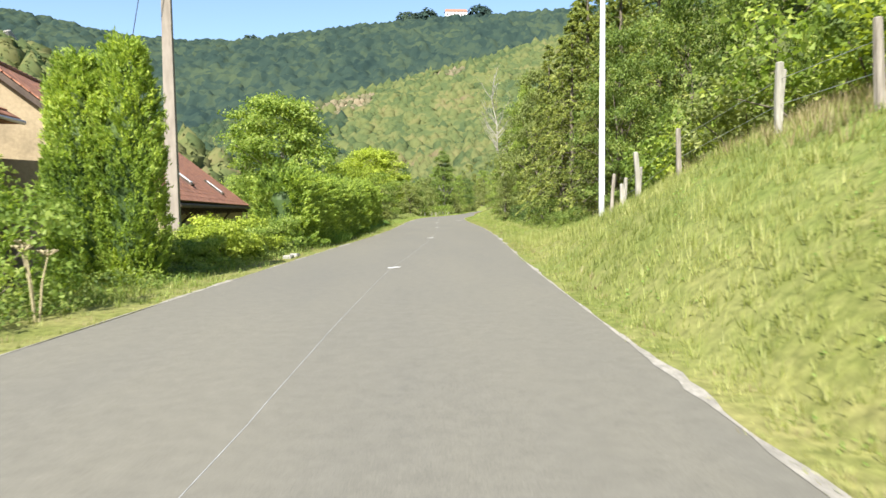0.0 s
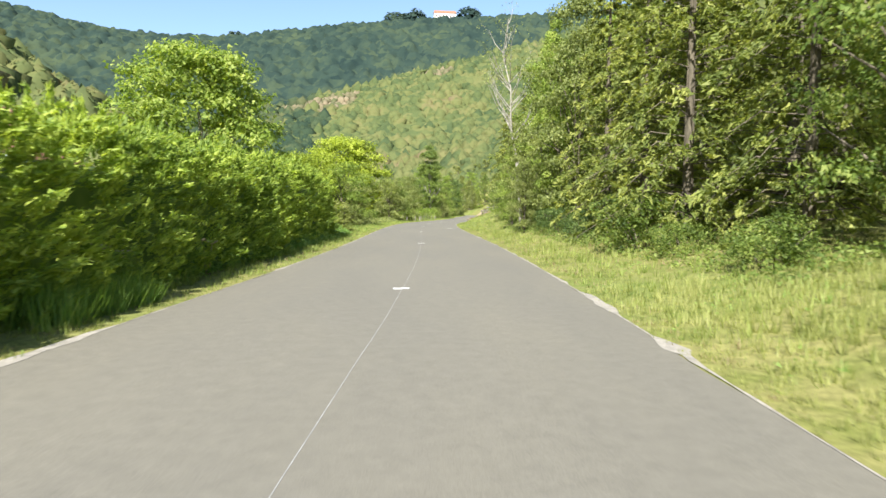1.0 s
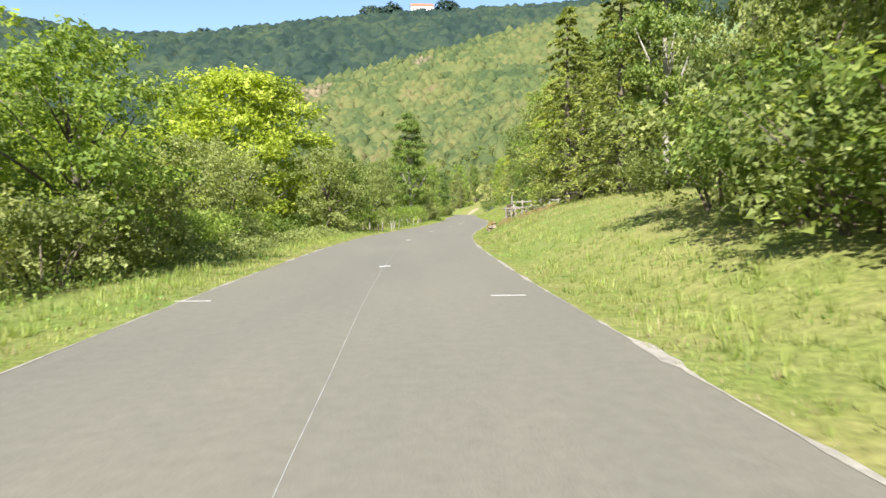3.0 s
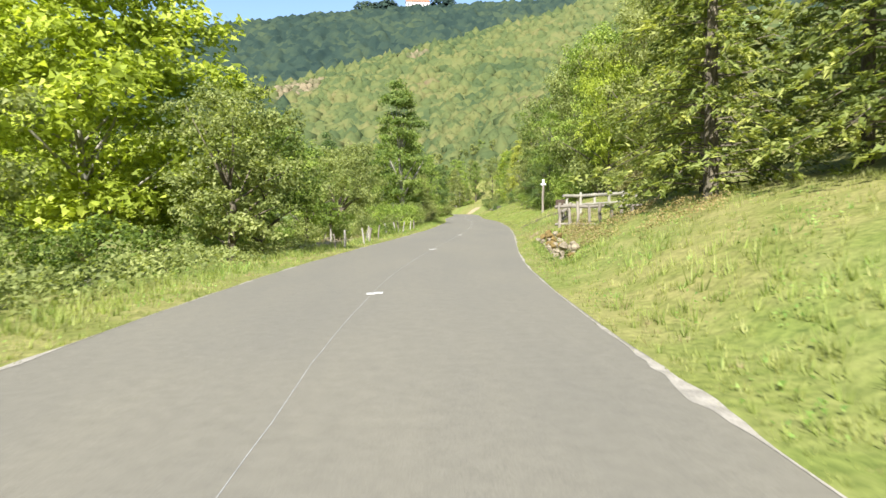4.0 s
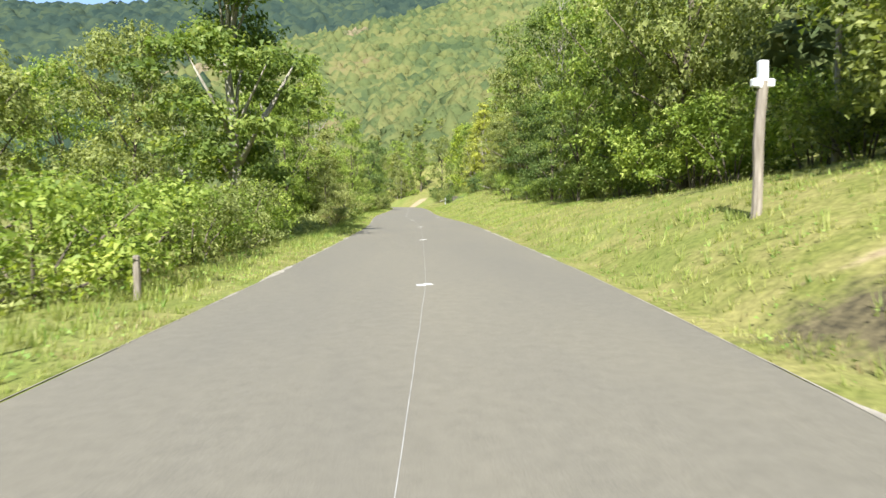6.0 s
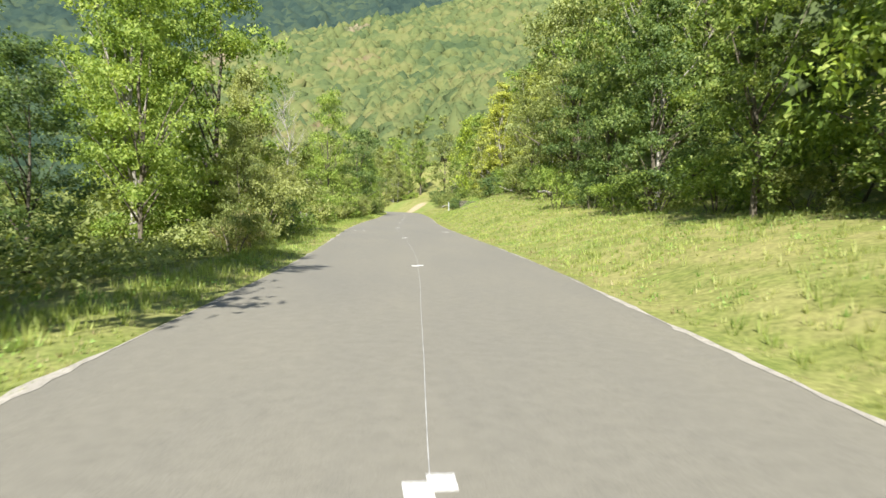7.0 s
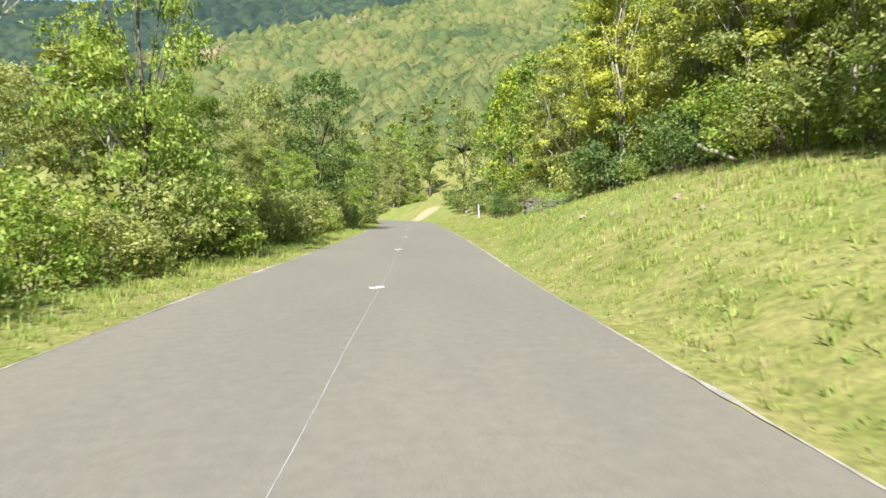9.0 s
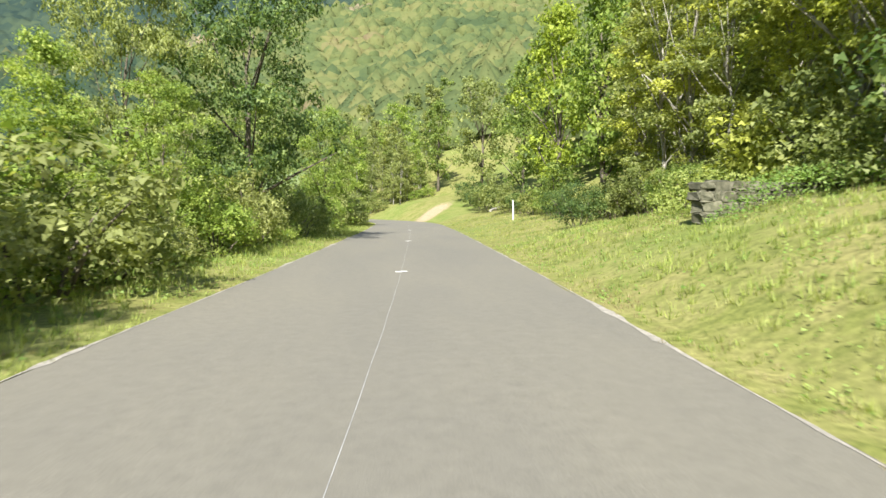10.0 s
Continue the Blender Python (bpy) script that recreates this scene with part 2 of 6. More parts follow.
# Cloud shade and blue haze on the ridge are mixed into these dark greens.
WOODS_SHADED = forest_material("far_woods_shaded", [(0.15, (0.028, 0.050, 0.045)), (0.5, (0.048, 0.077, 0.059)), (0.9, (0.090, 0.120, 0.065))], 0.010, 0.10, 0.085, 0.42, 0.2)
# Same woods in a darker green: the valley side's shade is painted in.
WOODS_HALFSHADE = forest_material("half_shaded_woods", [(0.2, (0.046, 0.076, 0.048)), (0.5, (0.074, 0.108, 0.056)), (0.85, (0.136, 0.150, 0.069))], 0.012, 0.4, 0.15, 0.42, 0.20)
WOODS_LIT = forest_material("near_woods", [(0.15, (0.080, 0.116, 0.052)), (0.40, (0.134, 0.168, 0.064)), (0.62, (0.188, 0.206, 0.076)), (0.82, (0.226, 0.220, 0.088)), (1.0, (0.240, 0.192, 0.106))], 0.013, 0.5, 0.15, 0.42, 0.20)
SCRUB = forest_material("dry_scrub", [(0.25, (0.150, 0.165, 0.078)), (0.5, (0.255, 0.220, 0.130)), (0.8, (0.360, 0.290, 0.185))], 0.05, 0.8)


# ---- mesh helpers ----
def mesh_ob(name, verts, faces, material, parent=None, label="", smooth=False):
    me = bpy.data.meshes.new(name)
    me.from_pydata([tuple(v) for v in verts], [], faces)
    me.update()
    if smooth:
        me.polygons.foreach_set("use_smooth", [True] * len(me.polygons))
    me.materials.append(material)
    ob = new(name, me)
    if parent:
        ob.parent = parent
    if label:
        tagged(ob, label)
    return ob


def leaves_ob(name, verts, material, parent=None):
    """Many small three-cornered leaves from an array (n, 3, 3)."""
    n = len(verts)
    me = bpy.data.meshes.new(name)
    me.vertices.add(n * 3)
    me.vertices.foreach_set("co", verts.astype(np.float32).ravel())
    me.loops.add(n * 3)
    me.loops.foreach_set("vertex_index", np.arange(n * 3, dtype=np.int32))
    me.polygons.add(n)
    me.polygons.foreach_set("loop_start", np.arange(0, n * 3, 3, dtype=np.int32))
    me.update(calc_edges=True)
    me.materials.append(material)
    ob = new(name, me)
    if parent:
        ob.parent = parent
    return ob


def part(name, bm, material, parent=None, label="", smooth=False):
    me = bpy.data.meshes.new(name)
    bm.normal_update()
    bm.to_mesh(me)
    bm.free()
    if smooth:
        me.polygons.foreach_set("use_smooth", [True] * len(me.polygons))
    me.materials.append(material)
    ob = new(name, me)
    if parent:
        ob.parent = parent
    if label:
        tagged(ob, label)
    return ob


def thing(name, x, y, z, label, category, rz=0.0, group="", kind=""):
    ob = new(name)
    ob.matrix_world = pose(x, y, z, 0, 0, rz)
    ob.empty_display_size = 0.2
    return tagged(ob, label, category, group, kind)


def box(bm, size, m=Matrix(), bevel=0.0):
    r = bmesh.ops.create_cube(bm, size=1.0, matrix=m @ Matrix.Diagonal((*size, 1)))
    if bevel:
        edges = list({e for v in r["verts"] for e in v.link_edges})
        bmesh.ops.bevel(bm, geom=edges, offset=bevel, segments=2, affect="EDGES", profile=0.5)


def tube(bm, points, radii, sides=8, wobble=0.0, rng=None):
    """A tapered limb along points, closed at its ends."""
    rings = []
    for i, p in enumerate(points):
        p = Vector(p)
        a = Vector(points[max(i - 1, 0)])
        b = Vector(points[min(i + 1, len(points) - 1)])
        d = (b - a).normalized()
        side = d.cross(Vector((0.31, 0.95, 0.05)) if abs(d.y) < 0.9 else Vector((1, 0, 0))).normalized()
        up = d.cross(side)
        ring = []
        for k in range(sides):
            t = 2 * math.pi * k / sides
            r = radii[i] * (1 + (rng.uniform(-wobble, wobble) if rng else 0))
            ring.append(bm.verts.new(p + side * (math.cos(t) * r) + up * (math.sin(t) * r)))
        rings.append(ring)
    for r0, r1 in zip(rings, rings[1:]):
        for k in range(sides):
            bm.faces.new((r0[k], r0[(k + 1) % sides], r1[(k + 1) % sides], r1[k]))
    bm.faces.new(list(reversed(rings[0])))
    bm.faces.new(rings[-1])


# ---- the lie of the land ----
LINE_Y = np.array([-400, -30, 0, 5, 13, 20, 26, 31, 40, 47, 54, 64, 75, 80, 85, 91, 99.5, 103, 115, 126, 130, 137, 144, 148, 154, 162, 170, 181,
                   190, 213, 233, 241, 250, 260, 270, 285, 305, 340, 420, 700])
LINE_X = np.array([-2.5, -1.6, -1.15, -1.08, -0.95, -0.70, -0.50, -0.38, -0.32, -0.41, -0.50, -0.55, -0.28, 0.02, 0.45, 1.30, 2.65, 3.18, 4.85, 6.05, 6.45, 7.18, 7.6,
                   7.83, 8.1, 8.65, 9.36, 10.55, 11.45, 13.5, 14.9, 14.6, 12.6, 8.6, 3.2, -7.0, -22.0, -48.0, -100.0, -260.0])
HALF_L, HALF_R = 2.58, 2.67


def smooth_line():
    """The centre line, eased so that it has no kinks."""
    y = np.arange(-400, 700, 1.0)
    x = np.interp(y, LINE_Y, LINE_X)
    k = np.hanning(13)
    k /= k.sum()
    return y, np.convolve(np.pad(x, 6, mode="edge"), k, "valid")


CY, CX = smooth_line()


def centre(y):
    return np.interp(y, CY, CX)


def step(a, b, x):
    t = np.clip((x - a) / (b - a), 0, 1)
    return t * t * (3 - 2 * t)


def wavy(x, y, s, seed=0.0):
    """Cheap smooth unevenness, about -1 to 1."""
    return (np.sin(x / s + 1.3 + seed) * np.cos(y / (s * 1.17) + 0.7 * seed) + 0.6 * np.sin(x / (s * 0.43) - y / (s * 0.51) + 2.1 * seed)
            + 0.4 * np.cos(x / (s * 0.23) + y / (s * 0.27) + seed)) / 2.0


# right-hand bank: stations along the road, width of the flat verge, steepness, height of its crest
BANK_Y = np.array([-60, 0, 12, 15, 17, 21, 25, 30, 45, 55, 62, 70, 80, 88, 95, 100, 106, 114, 125, 140, 150, 160, 170, 178, 185, 192, 202, 220, 238, 250, 280, 400])
BANK_FLAT = np.array([0.5, 0.5, 0.5, 0.5, 0.6, 1.0, 1.8, 2.0, 2.0, 1.8, 1.2, 1.0, 0.9, 0.7, 0.5, 0.5, 0.5, 0.5, 0.7, 1.0, 1.0, 0.8, 0.6, 0.6, 0.7, 0.8, 1.0, 1.0, 0.8, 0.6, 0.8, 1.5])
BANK_RISE = np.array([0.95, 0.95, 0.95, 0.72, 0.56, 0.42, 0.26, 0.22, 0.24, 0.30, 0.42, 0.48, 0.50, 0.46, 0.48, 0.48, 0.50, 0.58, 0.40, 0.27, 0.30, 0.45, 0.65, 0.68, 0.54, 0.44, 0.24, 0.20, 0.34, 0.66, 0.66, 0.3])


def height(x, y):
    """The ground's height, before the road is laid into it."""
    x, y = np.asarray(x, float), np.asarray(y, float)
    u = x - centre(y)
    flat, rise = np.interp(y, BANK_Y, BANK_FLAT), np.interp(y, BANK_Y, BANK_RISE)
    r = u - HALF_R
    d = np.maximum(r - flat, 0)
    right = rise * 4.0 * (1 - np.exp(-d / 4.0)) + 0.05 * np.maximum(r, 0) * step(0, 1, r) + 0.0 * d
    right = right + 0.30 * np.maximum(r - 9, 0) * (1 - step(150, 400, r) * 0.5)
    right = np.minimum(right, 95 + 0.12 * np.maximum(r, 0))
    l = -u - HALF_L
    left = -1.1 * step(1.5, 10.0, l) - 1.6 * step(9, 45, l) + 0.10 * np.maximum(l - 45, 0) + 0.48 * np.maximum(l - 68, 0)
    left = np.minimum(left, 120 + 0.12 * np.maximum(l, 0))
    near = np.where(u > 0, np.where(r > 0, right, 0.0), np.where(l > 0, left, 0.0))
    ahead = 0.05 * np.maximum(y - 345, 0)
    crest = np.clip(121 + 0.29 * x, 8, 175)
    spur = crest * np.exp(-((y - 620 - 0.15 * x) / np.where(y < 620 + 0.15 * x, 175.0, 110.0)) ** 2)
    spur = spur * step(300, 400, y)
    ridge = 291 + 0.09 * np.clip(x + 350, 0, 700) + 7 * np.sin(x / 110.0 + 2.0) + 0.17 * np.maximum(-x - 540, 0)
    back = ridge * step(640, 1240, y + 0.10 * np.abs(x))
    far = np.maximum(spur, np.maximum(back, ahead * (1 - step(450, 700, y))))
    h = np.maximum(near * (1 - step(700, 1000, y)), far - 4.0 * np.exp(-far / 8.0))
    soft = np.clip(np.minimum(np.maximum(r, 0), 6) + np.minimum(np.maximum(l, 0), 6), 0, 6) / 6.0
    h = h - 0.95 * np.exp(-((x - 8.0) / 1.7) ** 2 - ((y - 93.2) / 1.6) ** 2)
    h = h + soft * (0.07 * wavy(x, y, 1.7) + 0.10 * wavy(x, y, 5.1, 2.0)) + step(40, 250, np.abs(u)) * 5 * wavy(x, y, 60, 1.0) * step(150, 400, np.hypot(x, y))
    return h


def ground_z(x, y):
    return float(height(x, y))


def build_ground():
    us = [0.0]
    s = 0.45
    while us[-1] < 2600:
        us.append(us[-1] + s)
        if us[-1] > 9:
            s = min(s * 1.13, 60)
    us = np.array(sorted([-a for a in reversed(us[1:])] + us + [HALF_R - 0.25, HALF_R - 0.07, HALF_R + 0.08, -HALF_L + 0.25, -HALF_L + 0.07, -HALF_L - 0.08]))
    ys = list(np.arange(-24, 245, 1.5))
    s = 1.0
    while ys[-1] < 2600:
        s = min(s * 1.07, 30)
        ys.append(ys[-1] + s)
    s, low = 2.0, [-24.0]
    while low[-1] > -1500:
        s = s * 1.2
        low.append(low[-1] - s)
    ys = np.array(list(reversed(low[1:])) + ys)
    U, Y = np.meshgrid(us, ys)
    X = U + centre(Y)
    Z = height(X, Y)
    inside = (U > -HALF_L + 0.10) & (U < HALF_R - 0.10) & (Y < 340)
    Z = np.where(inside, -0.12, Z)
    edge = (U > -HALF_L - 0.5) & (U < HALF_R + 0.5) & ~inside & (Y < 340)
    Z = np.where(edge, np.minimum(Z, -0.005), Z)
    nx, ny = len(us), len(ys)
    verts = np.stack([X, Y, Z], -1).reshape(-1, 3)
    i = np.arange(nx * ny).reshape(ny, nx)
    faces = np.stack([i[:-1, :-1], i[:-1, 1:], i[1:, 1:], i[1:, :-1]], -1).reshape(-1, 4).tolist()
    ob = mesh_ob("ground", verts, faces, MEADOW, smooth=True)
    return tagged(ob, "dry yellow-green meadow, roadside banks and hills", "ground", kind="structure")


build_ground()


def strip(name, y0, y1, dy, left, right, z, material, crown=0.0, rough=0.0, seed=1, parent=None, thick=0.05, sway=None):
    """A band along the road between two offsets from its centre line."""
    rng = np.random.default_rng(seed)
    y = np.arange(y0, y1 + dy * 0.5, dy)
    n = len(y)
    wob = lambda: np.convolve(rng.normal(0, rough, n + 4), [0.1, 0.2, 0.4, 0.2, 0.1], "valid")
    a = left + wob() + (np.interp(y, *sway) if sway else 0.0)
    b = right + wob() if crown else a + (right - left)
    cols = 7 if crown else 2
    verts = []
    for k in range(cols):
        f = k / (cols - 1)
        u = a + (b - a) * f
        verts.append(np.stack([centre(y) + u, y, np.full(n, z + crown * (1 - (2 * f - 1) ** 2))], -1))
    low_a = verts[0] - [0, 0, thick]
    low_b = verts[-1] - [0, 0, thick]
    verts = [low_a, verts[0]] + verts + [verts[-1], low_b]
    m = len(verts)
    v = np.concatenate(verts)
    faces = []
    for k in range(m - 1):
        if k in (1, m - 3):
            continue
        for i in range(n - 1):
            faces.append((k * n + i, (k + 1) * n + i, (k + 1) * n + i + 1, k * n + i + 1))
    return mesh_ob(name, v, faces, material, parent, smooth=True)


road = strip("road", -300, 340, 0.5, -HALF_L, HALF_R, 0.0, ASPHALT, crown=0.012, rough=0.035, seed=3)
tagged(road, "worn grey asphalt country road with fresh chalk pre-marking", "road", kind="structure")


# ---- foliage ----
def unit(v):
    return v / np.maximum(np.linalg.norm(v, axis=-1, keepdims=True), 1e-9)


def leaves_at(c, n, size, rng, aspect=0.5, hang=0.0):
    """Pointed leaves at c, facing n: an array (k, 3, 3)."""
    k = len(c)
    n = unit(n)
    t = unit(np.cross(n, rng.normal(size=(k, 3))) + np.array([0, 0, -hang]))
    s = unit(np.cross(n, t))
    L = (np.asarray(size) * rng.uniform(0.65, 1.35, k))[:, None]
    W = L * aspect * 0.62
    back = c - t * L * 0.38
    return np.stack([back + s * W, back - s * W, c + t * L * 0.56 - n * L * 0.08], 1)


def lump_points(lumps, k, rng, inner=0.62, up=0.35, rand=0.62, leaf=0.15, sprig=7, top=0.0):
    """Points and facings of leaves in sprigs over a list of lumps (x, y, z, rx, ry, rz)."""
    lumps = np.array(lumps, float)
    w = (lumps[:, 3] * lumps[:, 4] + lumps[:, 4] * lumps[:, 5] + lumps[:, 3] * lumps[:, 5])
    s = -(-k // sprig)
    idx = rng.choice(len(lumps), s, p=w / w.sum())
    d = unit(rng.normal(size=(s, 3)))
    d[:, 2] = np.where((d[:, 2] < 0) & (rng.random(s) < top), -d[:, 2], d[:, 2])
    r = inner + (1 - inner) * np.sqrt(rng.random(s))
    r = r * (1 + 0.16 * np.sin(d[:, 0] * 7 + idx) * np.cos(d[:, 2] * 6 + idx)) * rng.uniform(0.9, 1.12, s)
    p = lumps[idx, :3] + d * lumps[idx, 3:] * r[:, None]
    twig = unit(d + rng.normal(0, 0.55, (s, 3)) + np.array([0, 0, -0.15]))
    along = (np.arange(sprig) - sprig * 0.5) * leaf * 0.48
    p = p[:, None] + twig[:, None] * along[None, :, None] + rng.normal(0, leaf * 0.42, (s, sprig, 3))
    n = d[:, None] + rng.normal(size=(s, sprig, 3)) * rand + np.array([0, 0, up])
    return p.reshape(-1, 3)[:k], n.reshape(-1, 3)[:k]


def sprays(base, out, length, per, leaf, rng, lift=0.75, loose=0.16):
    """Feathery thuja plumes: each starts at base and sweeps outwards and up; narrow scales lie along it. An array (n, 3, 3)."""
    n = len(base)
    axis = unit(out + np.array([0, 0, lift]) + rng.normal(0, 0.22, (n, 3)))
    L = (length * rng.uniform(0.65, 1.3, n))[:, None, None]
    q = rng.random((n, per, 1)) ** 0.8
    c = base[:, None] + axis[:, None] * L * q + rng.normal(0, 1, (n, per, 3)) * L * loose * (1.15 - 0.9 * q)
    t = unit(axis[:, None] + rng.normal(0, 0.38, (n, per, 3)))
    facing = unit(out[:, None] * 0.25 + np.array([0, 0, 0.8]) + rng.normal(0, 0.6, (n, per, 3)))
    s = unit(np.cross(t, facing))
    S = leaf * rng.uniform(0.6, 1.35, (n, per, 1))
    return np.stack([c - t * S * 0.45 + s * S * 0.22, c - t * S * 0.45 - s * S * 0.22, c + t * S * 0.6], 2).reshape(-1, 3, 3)


def bough_lumps(rng, H, R, low, boughs, shape, per=5, flat=0.55):
    """Boughs round a trunk, each a drooping row of flat leafy pads with gaps between the tiers."""
    out = []
    for i in range(boughs):
        f = (i + 0.5) / boughs
        a = i * 2.399 + rng.uniform(-0.5, 0.5)
        L = R * shape(f) * rng.uniform(0.66, 1.16)
        z = low + (H - low) * (0.05 + 0.88 * f) + rng.uniform(-0.03, 0.03) * H
        rise = rng.uniform(-0.05, 0.30) + 0.35 * f
        for k in range(per):
            q = 0.30 + 0.70 * (k + rng.random()) / per
            side = rng.normal(0, 0.20) * L * (1.1 - 0.5 * q)
            size = R * rng.uniform(0.14, 0.24) * (1.2 - 0.40 * q)
            out.append((math.cos(a) * L * q - math.sin(a) * side, math.sin(a) * L * q + math.cos(a) * side,
                        z + rise * L * q - 0.30 * L * q * q + rng.normal(0, 0.04) * R, size * 1.2, size * 1.2, size * flat * rng.uniform(0.8, 1.3)))
    return out


def trunk_mesh(rng, H, r, lumps, limbs, lean=0.05):
    bm = bmesh.new()
    top = H * 0.72
    pts, rad = [], []
    for i in range(7):
        f = i / 6
        pts.append((rng.uniform(-lean, lean) * H * f * 0.6, rng.uniform(-lean, lean) * H * f * 0.6, -0.35 + (top + 0.35) * f))
        rad.append(r * (1.25 if i == 0 else 1.0) * (1 - 0.78 * f))
    tube(bm, pts, rad, 8, 0.08, rng)
    for k in range(limbs):
        l = lumps[int(rng.integers(len(lumps)))]
        f = min(max(l[2] / top * rng.uniform(0.45, 0.75), 0.12), 0.85)
        i = f * 6
        a = Vector(pts[int(i)]).lerp(Vector(pts[min(int(i) + 1, 6)]), i - int(i))
        b = Vector(l[:3])
        m = a.lerp(b, 0.5) + Vector((rng.uniform(-0.1, 0.1), rng.uniform(-0.1, 0.1), 0.06)) * H * 0.15
        rr = r * (1 - 0.78 * f) * 0.55
        tube(bm, [a, m, b], [rr, rr * 0.6, rr * 0.2], 5, 0.05, rng)
    return bm


def round_shape(f):
    return max(math.sin(math.pi * (0.10 + 0.84 * f)) ** 0.6, 0.25)


def tall_shape(f):
    return max((1 - f) ** 0.5 * (0.55 + 0.6 * min(f * 4, 1)), 0.2)


def column_shape(f):
    return max(math.sin(math.pi * (0.12 + 0.82 * f)) ** 0.45, 0.3)


HIDDEN_Y = -260.0  # the pattern trees stand far behind the start of the road


def tree_pattern(name, seed, H, R, low, count, n, leaf, shape, bark, label, limbs=12, r=None, aspect=0.55, up=0.55, category="tree", flat=0.55):
    rng = np.random.default_rng(seed)
    lumps = bough_lumps(rng, H, R, low, count, shape, flat=flat)
    ob = thing(name, 0, HIDDEN_Y, 0, label, category)
    tr = part("trunk", trunk_mesh(rng, H, r or H * 0.017, lumps, limbs), bark, ob, smooth=True)
    p, nn = lump_points(lumps, n, rng, inner=0.5, up=up, leaf=leaf, top=0.6)
    p[:, 2] = np.maximum(p[:, 2], 0.05)
    leaves_ob("crown", leaves_at(p, nn, leaf, rng, aspect, hang=0.2), L_GREEN, ob)
    return ob


def bush_pattern(name, seed, H, R, count, n, leaf, label, aspect=0.55, stems=7):
    rng = np.random.default_rng(seed)
    lumps = []
    for i in range(count):
        a, q, f = i * 2.399, math.sqrt(rng.random()) * 0.72, rng.random()
        z = H * (0.18 + 0.62 * f) * (1 - 0.35 * q)
        s = R * rng.uniform(0.20, 0.36)
        lumps.append((math.cos(a) * R * q * 1.15, math.sin(a) * R * q * 1.15, z, s, s, s * 0.7))
    ob = thing(name, 0, HIDDEN_Y, 0, label, "bush")
    for i in range(stems):
        l = lumps[i % len(lumps)]
        bm = bmesh.new()
        tube(bm, [(l[0] * 0.15, l[1] * 0.15, -0.2), (l[0] * 0.5, l[1] * 0.5, l[2] * 0.55), l[:3]], [0.03, 0.022, 0.008], 5)
        part("stem", bm, BARK, ob)
    p, nn = lump_points(lumps, n, rng, inner=0.45, up=0.5, leaf=leaf, top=0.5)
    p[:, 2] = np.maximum(p[:, 2], 0.02)
    leaves_ob("crown", leaves_at(p, nn, leaf, rng, aspect, hang=0.1), L_GREEN, ob)
    return ob


def conifer_pattern(name, seed, H, R, n, leaf, label, droop=0.25, low=0.4):
    rng = np.random.default_rng(seed)
    ob = thing(name, 0, HIDDEN_Y, 0, label, "tree")
    bm = bmesh.new()
    tube(bm, [(0, 0, -0.4), (0, 0, H * 0.3), (0, 0, H * 0.65), (0, 0, H * 0.99)], [H * 0.018, H * 0.014, H * 0.008, 0.012], 8)
    tiers = max(int(H * 1.7), 7)
    base, out, length = [], [], []
    twigs = max(n // (tiers * 9 * 12), 3)
    for i in range(tiers):
        f = (i + 0.5) / tiers
        reach = R * (1 - f) ** 0.8 * rng.uniform(0.85, 1.1) + 0.12
        for k in range(9):
            a = k * 2 * math.pi / 9 + i * 0.9 + rng.uniform(-0.3, 0.3)
            L = reach * rng.uniform(0.55, 1.2)
            z = low + (H - low) * min(max(f + rng.uniform(-0.5, 0.5) / tiers, 0.01), 0.99)
            way, side = np.array([math.cos(a), math.sin(a), 0.0]), np.array([-math.sin(a), math.cos(a), 0.0])
            q = 0.22 + 0.78 * rng.random(twigs) ** 0.75
            c = np.array([0, 0, z]) + way * (L * q)[:, None]
            c[:, 2] += L * (0.10 * np.sin(q * math.pi) - droop * q * q)
            base.append(c)
            out.append(way * rng.uniform(0.4, 1.0, (twigs, 1)) + side * rng.choice([-1, 1], (twigs, 1)) * rng.uniform(0.2, 1.0, (twigs, 1)))
            length.append(np.full(twigs, 0.16 * L + 0.05 * R) * (1.25 - 0.5 * q))
            if reach > 0.4:
                tip = Vector((math.cos(a) * L, math.sin(a) * L, z - droop * L))
                tube(bm, [(0, 0, z), Vector((tip.x * 0.5, tip.y * 0.5, z + 0.10 * L - droop * 0.25 * L)), tip], [0.0022 * H * (1 - f) + 0.004, 0.0015 * H * (1 - f) + 0.003, 0.002], 3)
    part("trunk", bm, BARK, ob)
    leaves_ob("crown", sprays(np.concatenate(base), np.concatenate(out), np.concatenate(length), 12, leaf, rng, -0.28, 0.12), L_CONIFER, ob)
    return ob


T_ROUND = [tree_pattern("round_tree", 11, 10, 4.2, 2.2, 30, 19500, 0.155, round_shape, BARK, "broad-leaved roadside tree with an uneven green crown"),
           tree_pattern("round_tree", 12, 10, 3.9, 1.4, 32, 19500, 0.155, round_shape, BARK, "broad-leaved roadside tree with an uneven green crown")]
T_TALL = [tree_pattern("tall_tree", 21, 13, 2.9, 1.8, 36, 20000, 0.172, tall_shape, BARK_PALE, "tall slender broad-leaved tree with a pale trunk", limbs=18),
          tree_pattern("tall_tree", 22, 13, 3.3, 3.0, 32, 20000, 0.172, column_shape, BARK_PALE, "tall broad-leaved tree with a pale trunk", limbs=18)]
